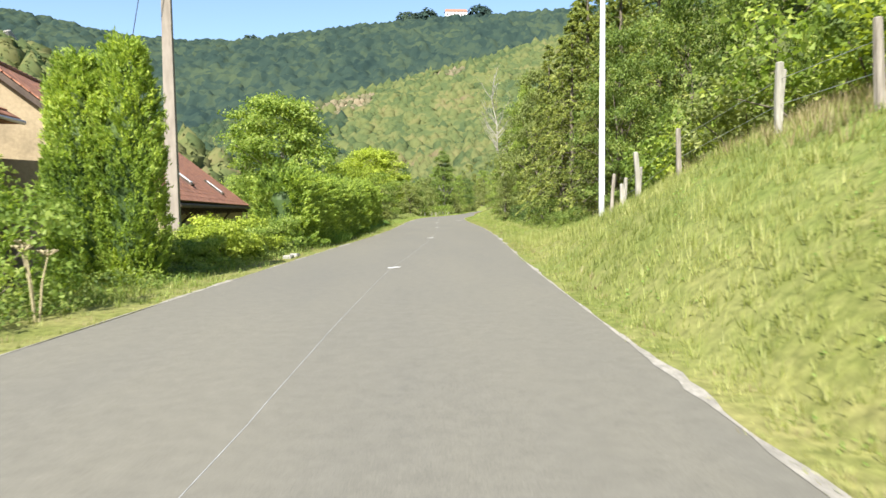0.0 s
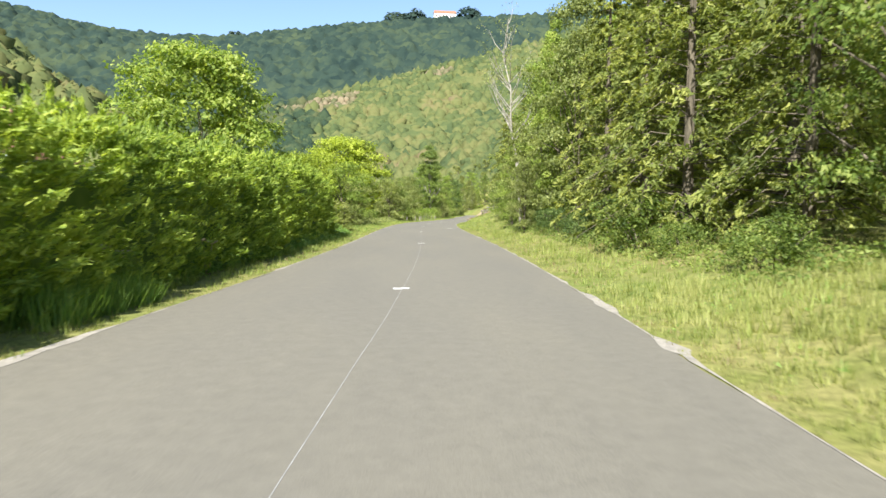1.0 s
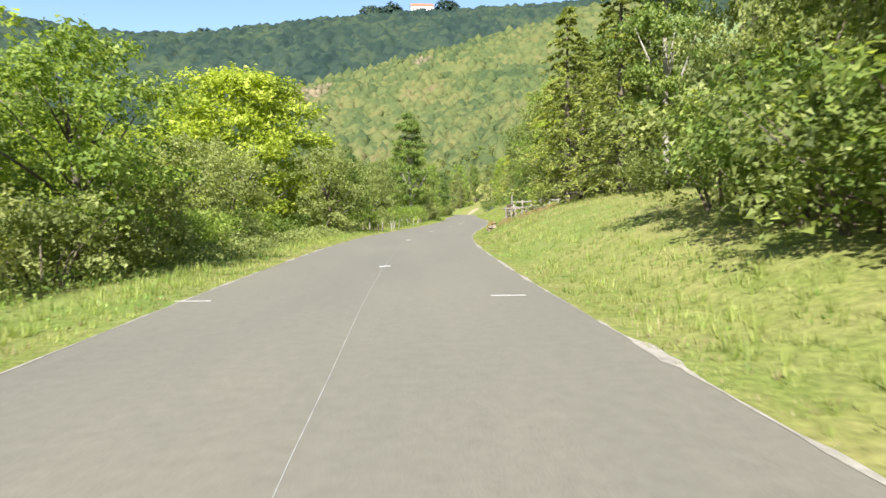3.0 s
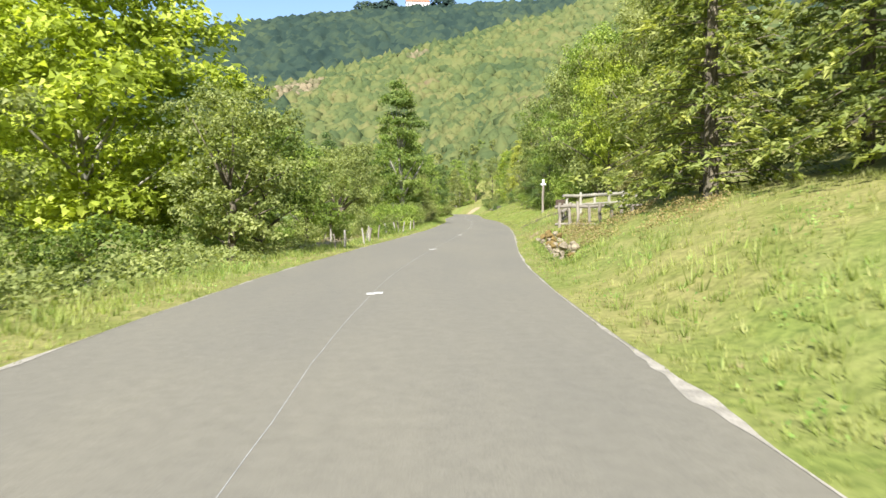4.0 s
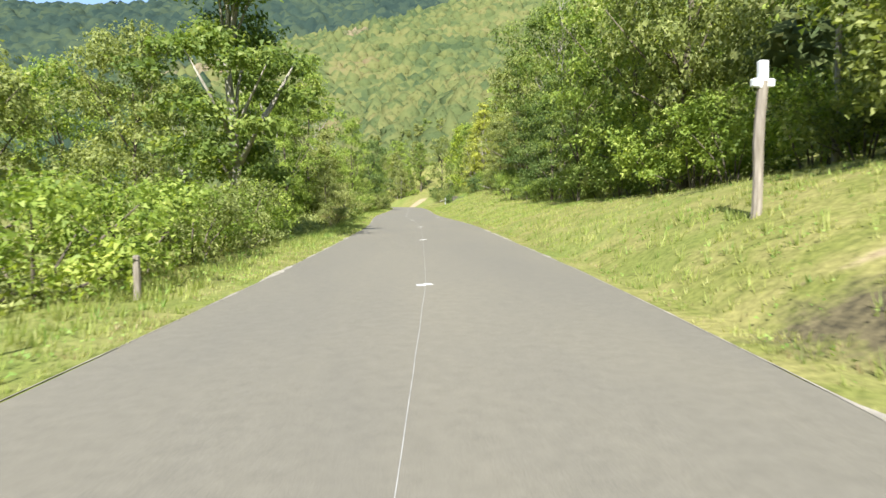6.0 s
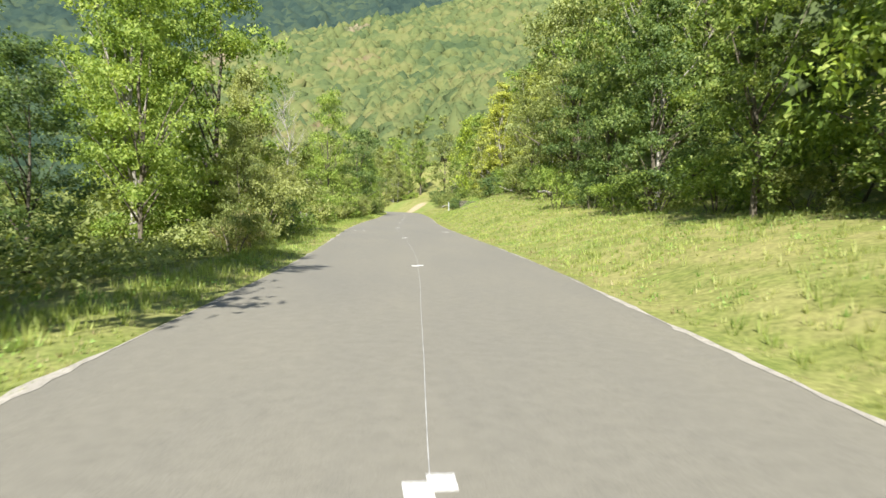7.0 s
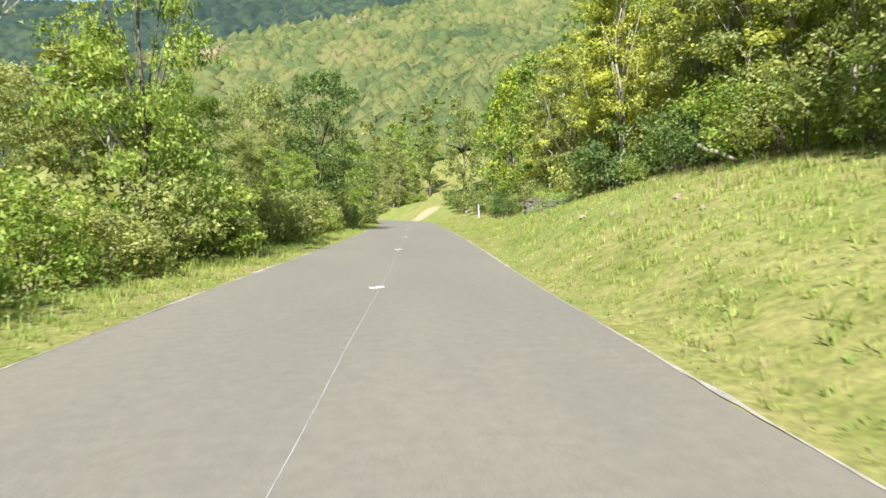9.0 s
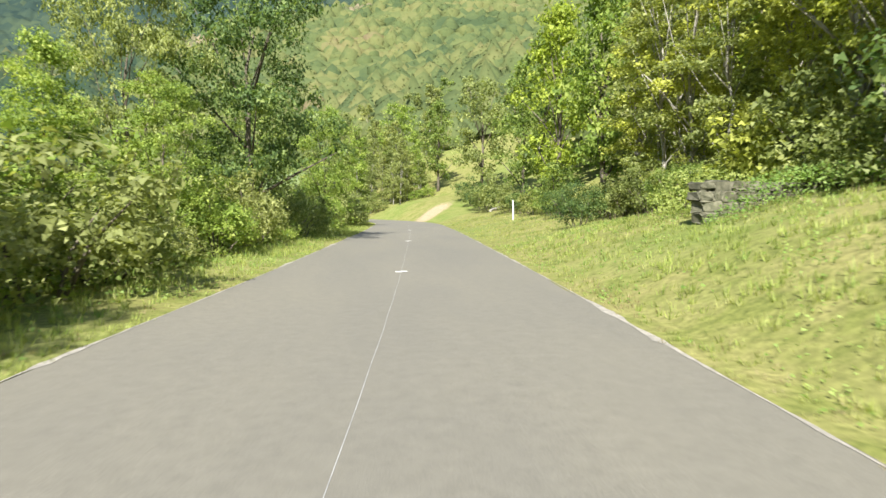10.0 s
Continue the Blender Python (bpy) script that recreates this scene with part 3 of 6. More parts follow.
T_BACK = [tree_pattern("wood_tree", 15, 13, 4.4, 2.0, 26, 5000, 0.31, round_shape, BARK, "tall broad-leaved tree in the wood above the road"),
          tree_pattern("wood_tree", 16, 13, 3.6, 2.0, 26, 5000, 0.30, tall_shape, BARK, "tall broad-leaved tree in the wood above the road")]
T_WALNUT = [tree_pattern("walnut_tree", 17, 10, 4.2, 1.6, 44, 27000, 0.20, round_shape, BARK_PALE, "spreading walnut tree with a dense crown", limbs=18)]
T_POLE = [tree_pattern("pole_tree", 18, 10, 1.8, 1.0, 22, 2700, 0.25, tall_shape, BARK_PALE, "slender young tree in the wood beyond the bend", limbs=8, r=0.09),
          tree_pattern("pole_tree", 19, 10, 1.6, 1.6, 20, 2700, 0.25, column_shape, BARK_PALE, "slender young tree in the wood beyond the bend", limbs=8, r=0.09)]
T_GOLD = [tree_pattern("slender_tree", 25, 10, 1.5, 2.2, 30, 6800, 0.115, tall_shape, BARK_PALE, "slender birch-like tree with golden leaves", limbs=16, r=0.075),
          tree_pattern("slender_tree", 26, 10, 1.7, 1.4, 30, 6800, 0.115, column_shape, BARK_PALE, "slender birch-like tree with golden leaves", limbs=16, r=0.065)]
T_FRUIT = [tree_pattern("fruit_tree", 31, 5, 2.7, 1.1, 28, 11000, 0.118, round_shape, BARK, "low spreading apple tree beside the road", limbs=16, r=0.15),
           tree_pattern("fruit_tree", 32, 5, 2.5, 0.7, 28, 11000, 0.118, round_shape, BARK, "low spreading apple tree beside the road", limbs=16, r=0.14)]
T_BUSH = [bush_pattern("shrub", 41, 2.6, 1.7, 34, 3900, 0.097, "leafy wild shrub at the edge of the meadow"),
          bush_pattern("shrub", 42, 2.6, 1.5, 32, 3900, 0.097, "leafy wild shrub at the edge of the meadow"),
          bush_pattern("shrub", 43, 3.2, 1.5, 34, 3900, 0.097, "leafy wild shrub at the edge of the meadow")]
T_EDGE = [tree_pattern("edge_tree", 71, 9, 3.0, 0.5, 30, 17500, 0.118, tall_shape, BARK, "bushy tree leafy down to the ground", limbs=14, r=0.12),
          tree_pattern("edge_tree", 72, 9, 2.7, 0.6, 30, 17500, 0.118, column_shape, BARK, "bushy tree leafy down to the ground", limbs=14, r=0.12)]
T_COPSE = [bush_pattern("thicket", 44, 2.6, 1.7, 34, 2100, 0.132, "leafy thicket in the second row of growth", stems=3),
           bush_pattern("thicket", 45, 3.0, 1.5, 34, 2100, 0.132, "leafy thicket in the second row of growth", stems=3)]
T_SMALL = [bush_pattern("garden_bush", 51, 1.3, 0.95, 22, 8000, 0.058, "clipped yellow-green garden bush")]
T_FIR = [conifer_pattern("conifer", 61, 12, 3.6, 21000, 0.19, "tall conifer with drooping sunlit boughs"),
         conifer_pattern("conifer", 62, 12, 3.0, 21000, 0.18, "tall conifer with drooping sunlit boughs")]
T_YOUNGFIR = [conifer_pattern("young_conifer", 63, 1.7, 0.95, 21000, 0.062, "young bushy conifer beside the verge", 0.1, 0.05)]
PATTERNS = T_GOLD + T_WALNUT + T_POLE + T_EDGE + T_COPSE + T_BACK + T_ROUND + T_TALL + T_FRUIT + T_BUSH + T_SMALL + T_FIR + T_YOUNGFIR
COPIES = random.Random(5)


def plant(pattern, x, y, h, wide=1.0, leaves=None, label="", sink=0.1, spin=None, group=""):
    """A copy of a pattern, h metres high, on the ground at x, y."""
    base = {"edge_tree": 9, "slender_tree": 10, "round_tree": 10, "walnut_tree": 10, "pole_tree": 10, "wood_tree": 13, "tall_tree": 13, "fruit_tree": 5, "shrub": 2.6, "thicket": 2.6, "garden_bush": 1.3, "conifer": 12, "young_conifer": 1.7}[pattern.name.split(".")[0]]
    s = h / base
    a = COPIES.uniform(0, 360) if spin is None else spin
    ob = copy_thing(pattern, pose(x, y, ground_z(x, y) - sink, 0, 0, a) @ Matrix.Diagonal((s * wide, s * wide, s, 1)))
    if leaves:
        for c in ob.children:
            if c.name.split(".")[0] == "crown":
                c.material_slots[0].link = "OBJECT"
                c.material_slots[0].material = leaves
    if label:
        tagged(ob, label)
    if group:
        tagged(ob, group=group)
    return ob


# left of the road, from the garden to the bend
plant(T_BUSH[0], -5.5, 7.6, 2.3, 0.85, L_LIME, "bright green garden shrub beside the verge")
plant(T_BUSH[1], -5.4, 5.4, 2.0, 0.9, L_DARK, "dark green garden shrub beside the verge")
plant(T_BUSH[2], -6.9, 8.8, 2.6, 0.8, L_LIME, "bright green garden shrub beside the verge")
for x, y, h, w, m in ((-5.0, 13.2, 1.02, 1.0, L_LIME), (-5.2, 14.9, 1.3, 1.05, L_YELLOW), (-5.9, 16.6, 1.36, 1.1, L_LIME), (-6.6, 14.4, 1.27, 1.1, L_OLIVE),
                      (-5.3, 17.0, 1.5, 1.2, L_YELLOW), (-4.9, 18.4, 1.45, 1.05, L_LIME), (-6.3, 17.6, 1.35, 1.2, L_LIME), (-5.0, 15.9, 1.2, 1.1, L_LIME), (-5.9, 12.2, 1.2, 0.9, L_OLIVE)):
    plant(T_SMALL[0], x, y, h, w, m, group="bushes by the house")
plant(T_WALNUT[0], -13.0, 54.5, 11.6, 1.08, L_LIME, "large walnut tree behind the hedge", spin=40)
plant(T_YOUNGFIR[0], -4.6, 51.8, 1.4, 1.1, L_CONIFER)
for x, y, h, w, m in ((-8.9, 63, 5.6, 1.0, L_YELLOW), (-8.3, 70.5, 4.2, 1.0, L_YELLOW), (-6.6, 66.5, 4.8, 1.0, L_LIME), (-17.5, 59, 5.0, 1.0, L_LIME), (-7.4, 76, 4.2, 1.0, L_OLIVE), (-14.5, 77, 6.5, 1.0, L_GREEN),
                      (-7.6, 82, 4.6, 1.0, L_OLIVE), (-19, 67, 6, 1.1, L_LIME)):
    plant(T_FRUIT[COPIES.randrange(2)], x, y, h, w, m, group="orchard beside the road")
plant(T_WALNUT[0], -9.4, 92.0, 10.6, 1.22, L_YELLOW, "walnut tree turning bright yellow", spin=10)
for x, y, h in ((-7.2, 87.5, 2.3), (-6.8, 91.5, 2.0), (-9.6, 88.0, 2.6), (-10.5, 92.5, 2.2), (-12.5, 89.0, 2.8)):
    plant(T_COPSE[COPIES.randrange(2)], x, y, h, 1.1, L_GREEN, "leafy undergrowth below the walnut tree")
plant(T_WALNUT[0], -15.5, 101, 9.5, 1.0, L_YELLOW, "walnut tree turning bright yellow")
plant(T_FRUIT[1], -4.4, 89.6, 4.9, 1.02, L_OLIVE, "leafy green apple tree close to the road", spin=15)
plant(T_FRUIT[0], -4.4, 93.6, 4.6, 1.1, L_GREEN, "leafy green apple tree close to the road")
for x, y, h, w, m in ((-6.0, 114.6, 6.3, 0.95, L_LIME), (-11, 119, 6.0, 1.0, L_OLIVE), (-9, 108, 5.6, 1.0, L_OLIVE), (-5.5, 123, 6.0, 0.9, L_OLIVE), (-17, 116, 7, 1.1, L_GREEN)):
    plant(T_FRUIT[COPIES.randrange(2)], x, y, h, w, m, group="orchard beside the road")
for x, y, h, w, m in ((-1.5, 101.8, 1.25, 0.9, L_OLIVE), (-0.45, 103.3, 0.85, 0.85, L_GREEN), (-0.15, 105.3, 0.7, 0.8, L_LIME), (-0.9, 101.3, 0.9, 0.8, L_LIME), (-2.6, 100.8, 1.5, 0.9, L_LIME), (-1.0, 109.6, 1.1, 0.9, L_RUST), (-0.3, 111.8, 1.2, 0.9, L_OLIVE)):
    plant(T_BUSH[COPIES.randrange(3)], x, y, h, w, m, "low wild shrub between the leaning posts")
for x, y, h, m in ((-1.0, 105.9, 1.15, L_LIME), (-1.5, 104.6, 1.3, L_GREEN), (-1.3, 107.3, 1.0, L_OLIVE)):
    plant(T_BUSH[COPIES.randrange(3)], x, y, h, 0.95, m, "low wild shrub between the leaning posts")
plant(T_TALL[0], 0.2, 127.2, 12.6, 1.05, L_GREEN, "tall slender tree with a pale trunk beside the road", spin=0)
plant(T_ROUND[1], -3.4, 129.5, 8.2, 0.85, L_OLIVE, "broad-leaved tree with dull yellowish leaves")
plant(T_ROUND[0], -7.5, 133.5, 8.0, 0.9, L_LIME, "broad-leaved tree with light green leaves")
plant(T_EDGE[0], 1.3, 146.4, 10.6, 0.85, L_LIME, "tall slender tree with bright leaves beside the road", spin=120)
plant(T_TALL[1], -0.9, 145.0, 10.6, 0.9, L_LIME, "tall slender tree with bright leaves beside the road", spin=200)
plant(T_TALL[1], -4.6, 141.5, 9.0, 0.9, L_GREEN, "tall tree with green leaves beside the road")
for x, y, h in ((-0.6, 147.0, 2.6), (-2.4, 149.5, 3.2), (-2.0, 154.0, 2.6), (0.2, 157.6, 2.3), (-1.6, 161.0, 2.8), (-4.0, 166.0, 3.2), (-6.6, 171.5, 3.4)):
    plant(T_COPSE[COPIES.randrange(2)], x, y, h, 1.1, L_GREEN if y < 152 else L_TAN, "dense undergrowth behind the verge shrubs")
plant(T_EDGE[0], 2.5, 144.9, 5.7, 0.74, L_TAN, "dense olive-leaved tree close to the verge", spin=30)
plant(T_EDGE[1], 0.5, 141.0, 7.6, 0.80, L_LIME, "bright leafy tree close to the verge", spin=80)
plant(T_TALL[0], -2.2, 150.5, 9.5, 0.9, L_LIME, "tall slender tree with a pale trunk beside the road")
for x, y, h, m in ((3.2, 143.2, 2.1, L_TAN), (2.9, 141.9, 1.8, L_OLIVE), (2.3, 146.0, 2.3, L_GREEN), (3.0, 139.4, 1.5, L_OLIVE)):
    plant(T_BUSH[COPIES.randrange(3)], x, y, h, 0.85, m, "leafy sunlit shrub below the verge trees")
# its dark leaf colour stands in for the shade it grows in
plant(T_BUSH[0], 2.75, 147.6, 2.2, 0.9, L_DARK, "dense shrub close to the verge, shade painted as dark leaves")
plant(T_BUSH[2], 1.7, 148.6, 2.9, 1.0, L_GREEN, "dense green shrub close to the verge")
plant(T_TALL[0], -8.5, 150, 12.0, 0.8, L_DARK, "tall tree with dark leaves beside the road")
plant(T_EDGE[1], 4.2, 175.6, 10.6, 0.62, L_LIME, "tall bright green tree with open crown", spin=60)
for x, y, h, m in ((4.5, 179.8, 5.2, L_LIME), (3.3, 182.2, 6.4, L_LIME), (5.4, 183.6, 4.4, L_OLIVE)):
    plant(T_EDGE[COPIES.randrange(2)], x, y, h, 0.8, m, "bushy young tree leaning over the verge", group="young trees by the verge")
plant(T_ROUND[0], -1.0, 170.0, 6.6, 0.95, L_TAN, "pale spreading bushy tree beside the road")
plant(T_ROUND[1], 0.3, 177.0, 6.2, 0.8, L_TAN, "pale spreading bushy tree beside the road")
for x, y, h, w, m in ((2.0, 175.5, 4.6, 0.9, L_OLIVE), (1.6, 170.0, 4.6, 0.9, L_TAN), (1.2, 164.5, 4.0, 1.0, L_TAN), (6.2, 194.0, 4.6, 0.9, L_LIME), (3.2, 183.4, 3.9, 0.9, L_TAN), (4.7, 186.8, 4.6, 0.95, L_TAN), (5.2, 190.3, 4.6, 0.9, L_LIME), (2.5, 143.8, 4.0, 0.75, L_OLIVE)):
    plant(T_EDGE[COPIES.randrange(2)], x, y, h, w, m, "bushy young tree leaning over the verge", group="young trees by the verge")
for x, y, h, w, m in ((15.4, 138.0, 7.0, 0.9, L_GREEN), (16.4, 145.5, 8.0, 0.9, L_DARK), (17.6, 152.5, 7.0, 0.9, L_DARK), (18.6, 159.5, 8.0, 0.9, L_DARK), (18.2, 167.5, 7.0, 0.9, L_OLIVE)):
    plant(T_EDGE[COPIES.randrange(2)], x, y, h, w, m, "sunlit bushy tree at the edge of the wood", group="trees at the edge of the wood")
for x, y, h, m in ((2.3, 178.5, 7.2, L_OLIVE), (0.8, 181.5, 8.0, L_TAN), (-1.2, 185.0, 8.5, L_LIME), (2.0, 184.0, 6.8, L_OLIVE)):
    plant(T_POLE[COPIES.randrange(2)], x, y, h, 1.25, m, "slender tree with thin foliage among the shrubs", group="slender trees by the verge")
plant(T_BUSH[0], 15.7, 154.0, 2.9, 0.6, L_LIME, "bright sunlit shrub in front of the dark wood")
plant(T_ROUND[1], 6.9, 202.0, 10.6, 0.8, L_DARK, "dark round-crowned tree beside the road")
plant(T_ROUND[0], 3.8, 199.0, 9.4, 0.62, L_OLIVE, "tree with thin pale leaves beside the road")
plant(T_ROUND[1], 5.0, 213.0, 8.5, 0.8, L_GREEN)
plant(T_ROUND[0], 8.5, 222.0, 8.0, 0.75, L_LIME)

LEFT_BUSH = random.Random(17)
SHADES_L = [L_GREEN, L_OLIVE, L_LIME, L_OLIVE, L_LIME, L_LIME, L_OLIVE]


def bush_row(y0, y1, gap, u, spread, h0, h1, shades, rng, label, wide=1.0, back=False):
    y = y0
    while y < y1:
        x = centre(y) + u + rng.uniform(-spread, spread)
        plant(T_COPSE[rng.randrange(2)] if back or y > 214 else T_BUSH[rng.randrange(3)], float(x), y, rng.uniform(h0, h1), wide * rng.uniform(0.85, 1.2), rng.choice(shades), label)
        y += gap * rng.uniform(0.75, 1.25)


bush_row(58, 80, 1.9, -6.2, 0.5, 1.5, 2.7, [L_LIME, L_TAN, L_LIME, L_OLIVE], random.Random(83), "bright leafy thicket beside the verge")
bush_row(56, 68, 3.0, -9.6, 0.8, 1.0, 1.7, SHADES_L, LEFT_BUSH, "low wild shrub on the slope below the road", back=True)
bush_row(100, 122, 2.4, -11.0, 1.5, 2.0, 3.6, SHADES_L, LEFT_BUSH, "wild shrub beyond the meadow posts", back=True)
bush_row(66, 90, 3.4, -10.0, 1.5, 1.6, 2.6, SHADES_L, LEFT_BUSH, "wild shrub beside the orchard", back=True)
bush_row(115, 127, 2.6, -5.2, 0.3, 1.6, 2.6, SHADES_L, LEFT_BUSH, "wild shrub behind the leaning posts")
bush_row(146, 152, 2.6, -5.3, 0.3, 1.6, 2.6, SHADES_L, LEFT_BUSH, "wild shrub behind the leaning posts")
plant(T_EDGE[0], 0.2, 135.6, 4.4, 0.9, L_DARK, "dark bushy tree beside the verge")
plant(T_BUSH[1], 2.9, 140.6, 1.5, 0.9, L_RUST, "low shrub with rust-tinged leaves by the verge")
bush_row(122, 152, 4.2, -8.8, 1.0, 2.0, 3.4, [L_LIME, L_OLIVE, L_LIME], LEFT_BUSH, "tall wild shrub beside the road", back=True)
bush_row(161, 178, 2.5, -5.2, 0.3, 1.7, 3.0, [L_OLIVE, L_LIME, L_TAN], LEFT_BUSH, "olive-leaved wild shrub along the verge")
bush_row(178, 245, 2.7, -5.0, 0.4, 1.3, 3.2, [L_OLIVE, L_TAN, L_LIME], LEFT_BUSH, "wild shrub along the verge")
bush_row(163, 181, 3.5, -8.6, 1.0, 3.0, 4.6, [L_TAN, L_OLIVE, L_TAN], LEFT_BUSH, "tall pale shrub along the verge", back=True)
bush_row(182, 250, 3.8, -8.6, 1.0, 3.0, 5.0, SHADES_L, LEFT_BUSH, "tall wild shrub along the verge", back=True)
bush_row(224, 246, 2.2, -4.3, 0.3, 1.6, 3.0, [L_OLIVE, L_LIME, L_TAN], LEFT_BUSH, "shrub leaning over the verge at the bend")
bush_row(250, 300, 5.5, -6.0, 1.0, 3.0, 5.5, SHADES_L, LEFT_BUSH, "tall wild shrub beside the bend", back=True)



def leaning_apple(x, y):
    """An old apple tree: a dark trunk that leans and forks, under a low crown."""
    rng = np.random.default_rng(78)
    ob = thing("old_apple_tree", x, y, ground_z(x, y), "old apple tree with a dark leaning forked trunk", "tree")
    lumps = [(l[0] + 0.9, l[1], l[2] + 1.0, *l[3:]) for l in bough_lumps(rng, 3.6, 2.3, 0.7, 22, round_shape)]
    bm = bmesh.new()
    fork = Vector((0.55, 0.0, 1.35))
    tube(bm, [(0, 0, -0.3), (0.12, 0.02, 0.5), fork], [0.21, 0.17, 0.15], 9, 0.08, rng)
    for tip in ((1.5, 0.3, 2.6), (0.2, -0.4, 2.9), (1.0, 0.8, 3.1), (2.0, -0.5, 2.3)):
        tip = Vector(tip)
        tube(bm, [fork - Vector((0, 0, 0.1)), fork.lerp(tip, 0.5) + Vector((0, 0, 0.12)), tip], [0.11, 0.075, 0.03], 6, 0.06, rng)
    part("trunk", bm, BARK, ob)
    p, nn = lump_points(lumps, 9500, rng, inner=0.5, up=0.55, leaf=0.10, top=0.6)
    leaves_ob("crown", leaves_at(p, nn, 0.105, rng, 0.55, hang=0.2), L_OLIVE, ob)


def sapling(x, y, h):
    """A young fruit tree with a whitewashed stem."""
    rng = np.random.default_rng(79)
    ob = thing("sapling", x, y, ground_z(x, y), "young fruit tree with a whitewashed stem", "tree")
    bm = bmesh.new()
    tube(bm, [(0, 0, -0.2), (0.02, 0, 0.4), (0.0, 0.01, 0.75)], [0.05, 0.042, 0.036], 8)
    part("trunk", bm, WOOD_PALE, ob, "whitewashed stem")
    lumps = bough_lumps(rng, h, 0.6, 0.75, 12, round_shape, 4)
    bm = bmesh.new()
    for l in lumps[::3]:
        tube(bm, [(0, 0, 0.72), (l[0] * 0.5, l[1] * 0.5, l[2] * 0.8), l[:3]], [0.02, 0.013, 0.005], 5)
    part("limbs", bm, BARK, ob)
    p, nn = lump_points(lumps, 2400, rng, inner=0.4, leaf=0.08)
    leaves_ob("crown", leaves_at(p, nn, 0.075, rng, 0.55), L_LIME, ob)


leaning_apple(-3.6, 105.2)
sapling(-2.75, 99.6, 1.7)

# right of the road
RIGHT_BUSH = random.Random(23)
bush_row(6, 26, 2.0, 8.6, 0.6, 2.2, 3.4, [L_GREEN, L_OLIVE, L_LIME, L_YELLOW], RIGHT_BUSH, "wild shrub behind the fence", back=True)
bush_row(26, 56, 3.2, 6.0, 0.5, 1.0, 1.9, [L_GREEN, L_DARK, L_OLIVE, L_DARK], RIGHT_BUSH, "wild shrub under the roadside trees")
bush_row(56, 67, 1.9, 6.6, 0.4, 2.2, 3.3, [L_OLIVE, L_RUST, L_GREEN, L_OLIVE], RIGHT_BUSH, "wild shrub with browning leaves on the bank")
bush_row(67, 82, 3.0, 10.0, 0.5, 1.4, 2.4, [L_OLIVE, L_CONIFER, L_GREEN, L_OLIVE], RIGHT_BUSH, "wild shrub with browning leaves on the bank")
bush_row(102, 112, 2.0, 10.0, 0.6, 1.8, 3.2, [L_TAN, L_RUST, L_OLIVE], RIGHT_BUSH, "browning shrub above the trodden path")
bush_row(112, 132, 2.2, 9.6, 0.8, 2.2, 4.0, [L_GREEN, L_OLIVE, L_RUST, L_LIME], RIGHT_BUSH, "wild shrub at the edge of the wood")
bush_row(133, 158, 3.6, 9.2, 0.6, 1.2, 2.4, [L_OLIVE, L_DARK, L_LIME, L_GREEN], RIGHT_BUSH, "wild shrub at the edge of the wood")
bush_row(158, 186, 2.8, 9.8, 0.7, 1.6, 3.2, [L_GREEN, L_OLIVE, L_LIME, L_DARK], RIGHT_BUSH, "wild shrub at the edge of the wood")
bush_row(196, 250, 3.4, 8.6, 0.8, 1.8, 3.6, [L_GREEN, L_OLIVE, L_TAN, L_DARK], RIGHT_BUSH, "wild shrub at the edge of the wood")
bush_row(112, 152, 4.0, 11.9, 0.8, 2.2, 3.6, [L_GREEN, L_OLIVE, L_DARK], RIGHT_BUSH, "wild shrub inside the edge of the wood", back=True)
plant(T_BUSH[1], 18.4, 200.3, 2.2, 0.8, L_DARK, "small dark bush standing alone on the verge")
for x, y, h, w, m in ((11.0, 9, 7, .9, L_GREEN), (12, 15, 8, .9, L_OLIVE), (10.5, 21, 8, .9, L_GREEN), (14, 20, 10, 1, L_LIME), (9.6, 26, 8.5, .8, L_GREEN),
                      (7.6, 50, 9, .8, L_GREEN), (7.9, 57, 8.5, .75, L_LIME), (8.2, 64, 8, .7, L_OLIVE), (9.8, 71, 8.2, .7, L_OLIVE), (11.5, 60, 11, .9, L_GREEN), (11.5, 70, 11, .9, L_GREEN)):
    plant((T_BACK if y > 205 or x - float(centre(y)) > 11.5 else T_ROUND)[COPIES.randrange(2)], x, y, h, w, m, group="wood along the road")
for x, y, h, w, m in ((6.6, 25.0, 7.5, .8, L_GREEN), (6.2, 44.0, 10.0, .85, L_OLIVE), (6.4, 48.5, 8.5, .8, L_LIME), (6.7, 55.0, 7.5, .8, L_LIME), (7.3, 60.5, 7.5, .8, L_OLIVE)):
    plant(T_EDGE[COPIES.randrange(2)], x, y, h, w, m, "bushy sunlit tree leafy down to the verge", group="trees over the verge")
for x, y, h, w in ((6.8, 28.0, 9.0, .8), (6.3, 32.4, 10.0, .85), (6.6, 36.6, 10.0, .85), (6.5, 40.6, 10.5, .8), (8.4, 31.5, 13, .8), (8.0, 36.8, 14, .85), (8.8, 42.0, 14, .85), (11, 34, 15, .9), (12, 45, 15, .9)):
    plant(T_FIR[COPIES.randrange(2)], x, y, h, w, L_CONIFER, "tall conifer with sunlit boughs over the verge", group="conifers over the verge")
for x, y, h, w, m in ((10.2, 78.5, 13.5, .7, L_GREEN), (6.6, 52, 11, .6, L_LIME)):
    plant(T_TALL[0], x, y, h, w, m)
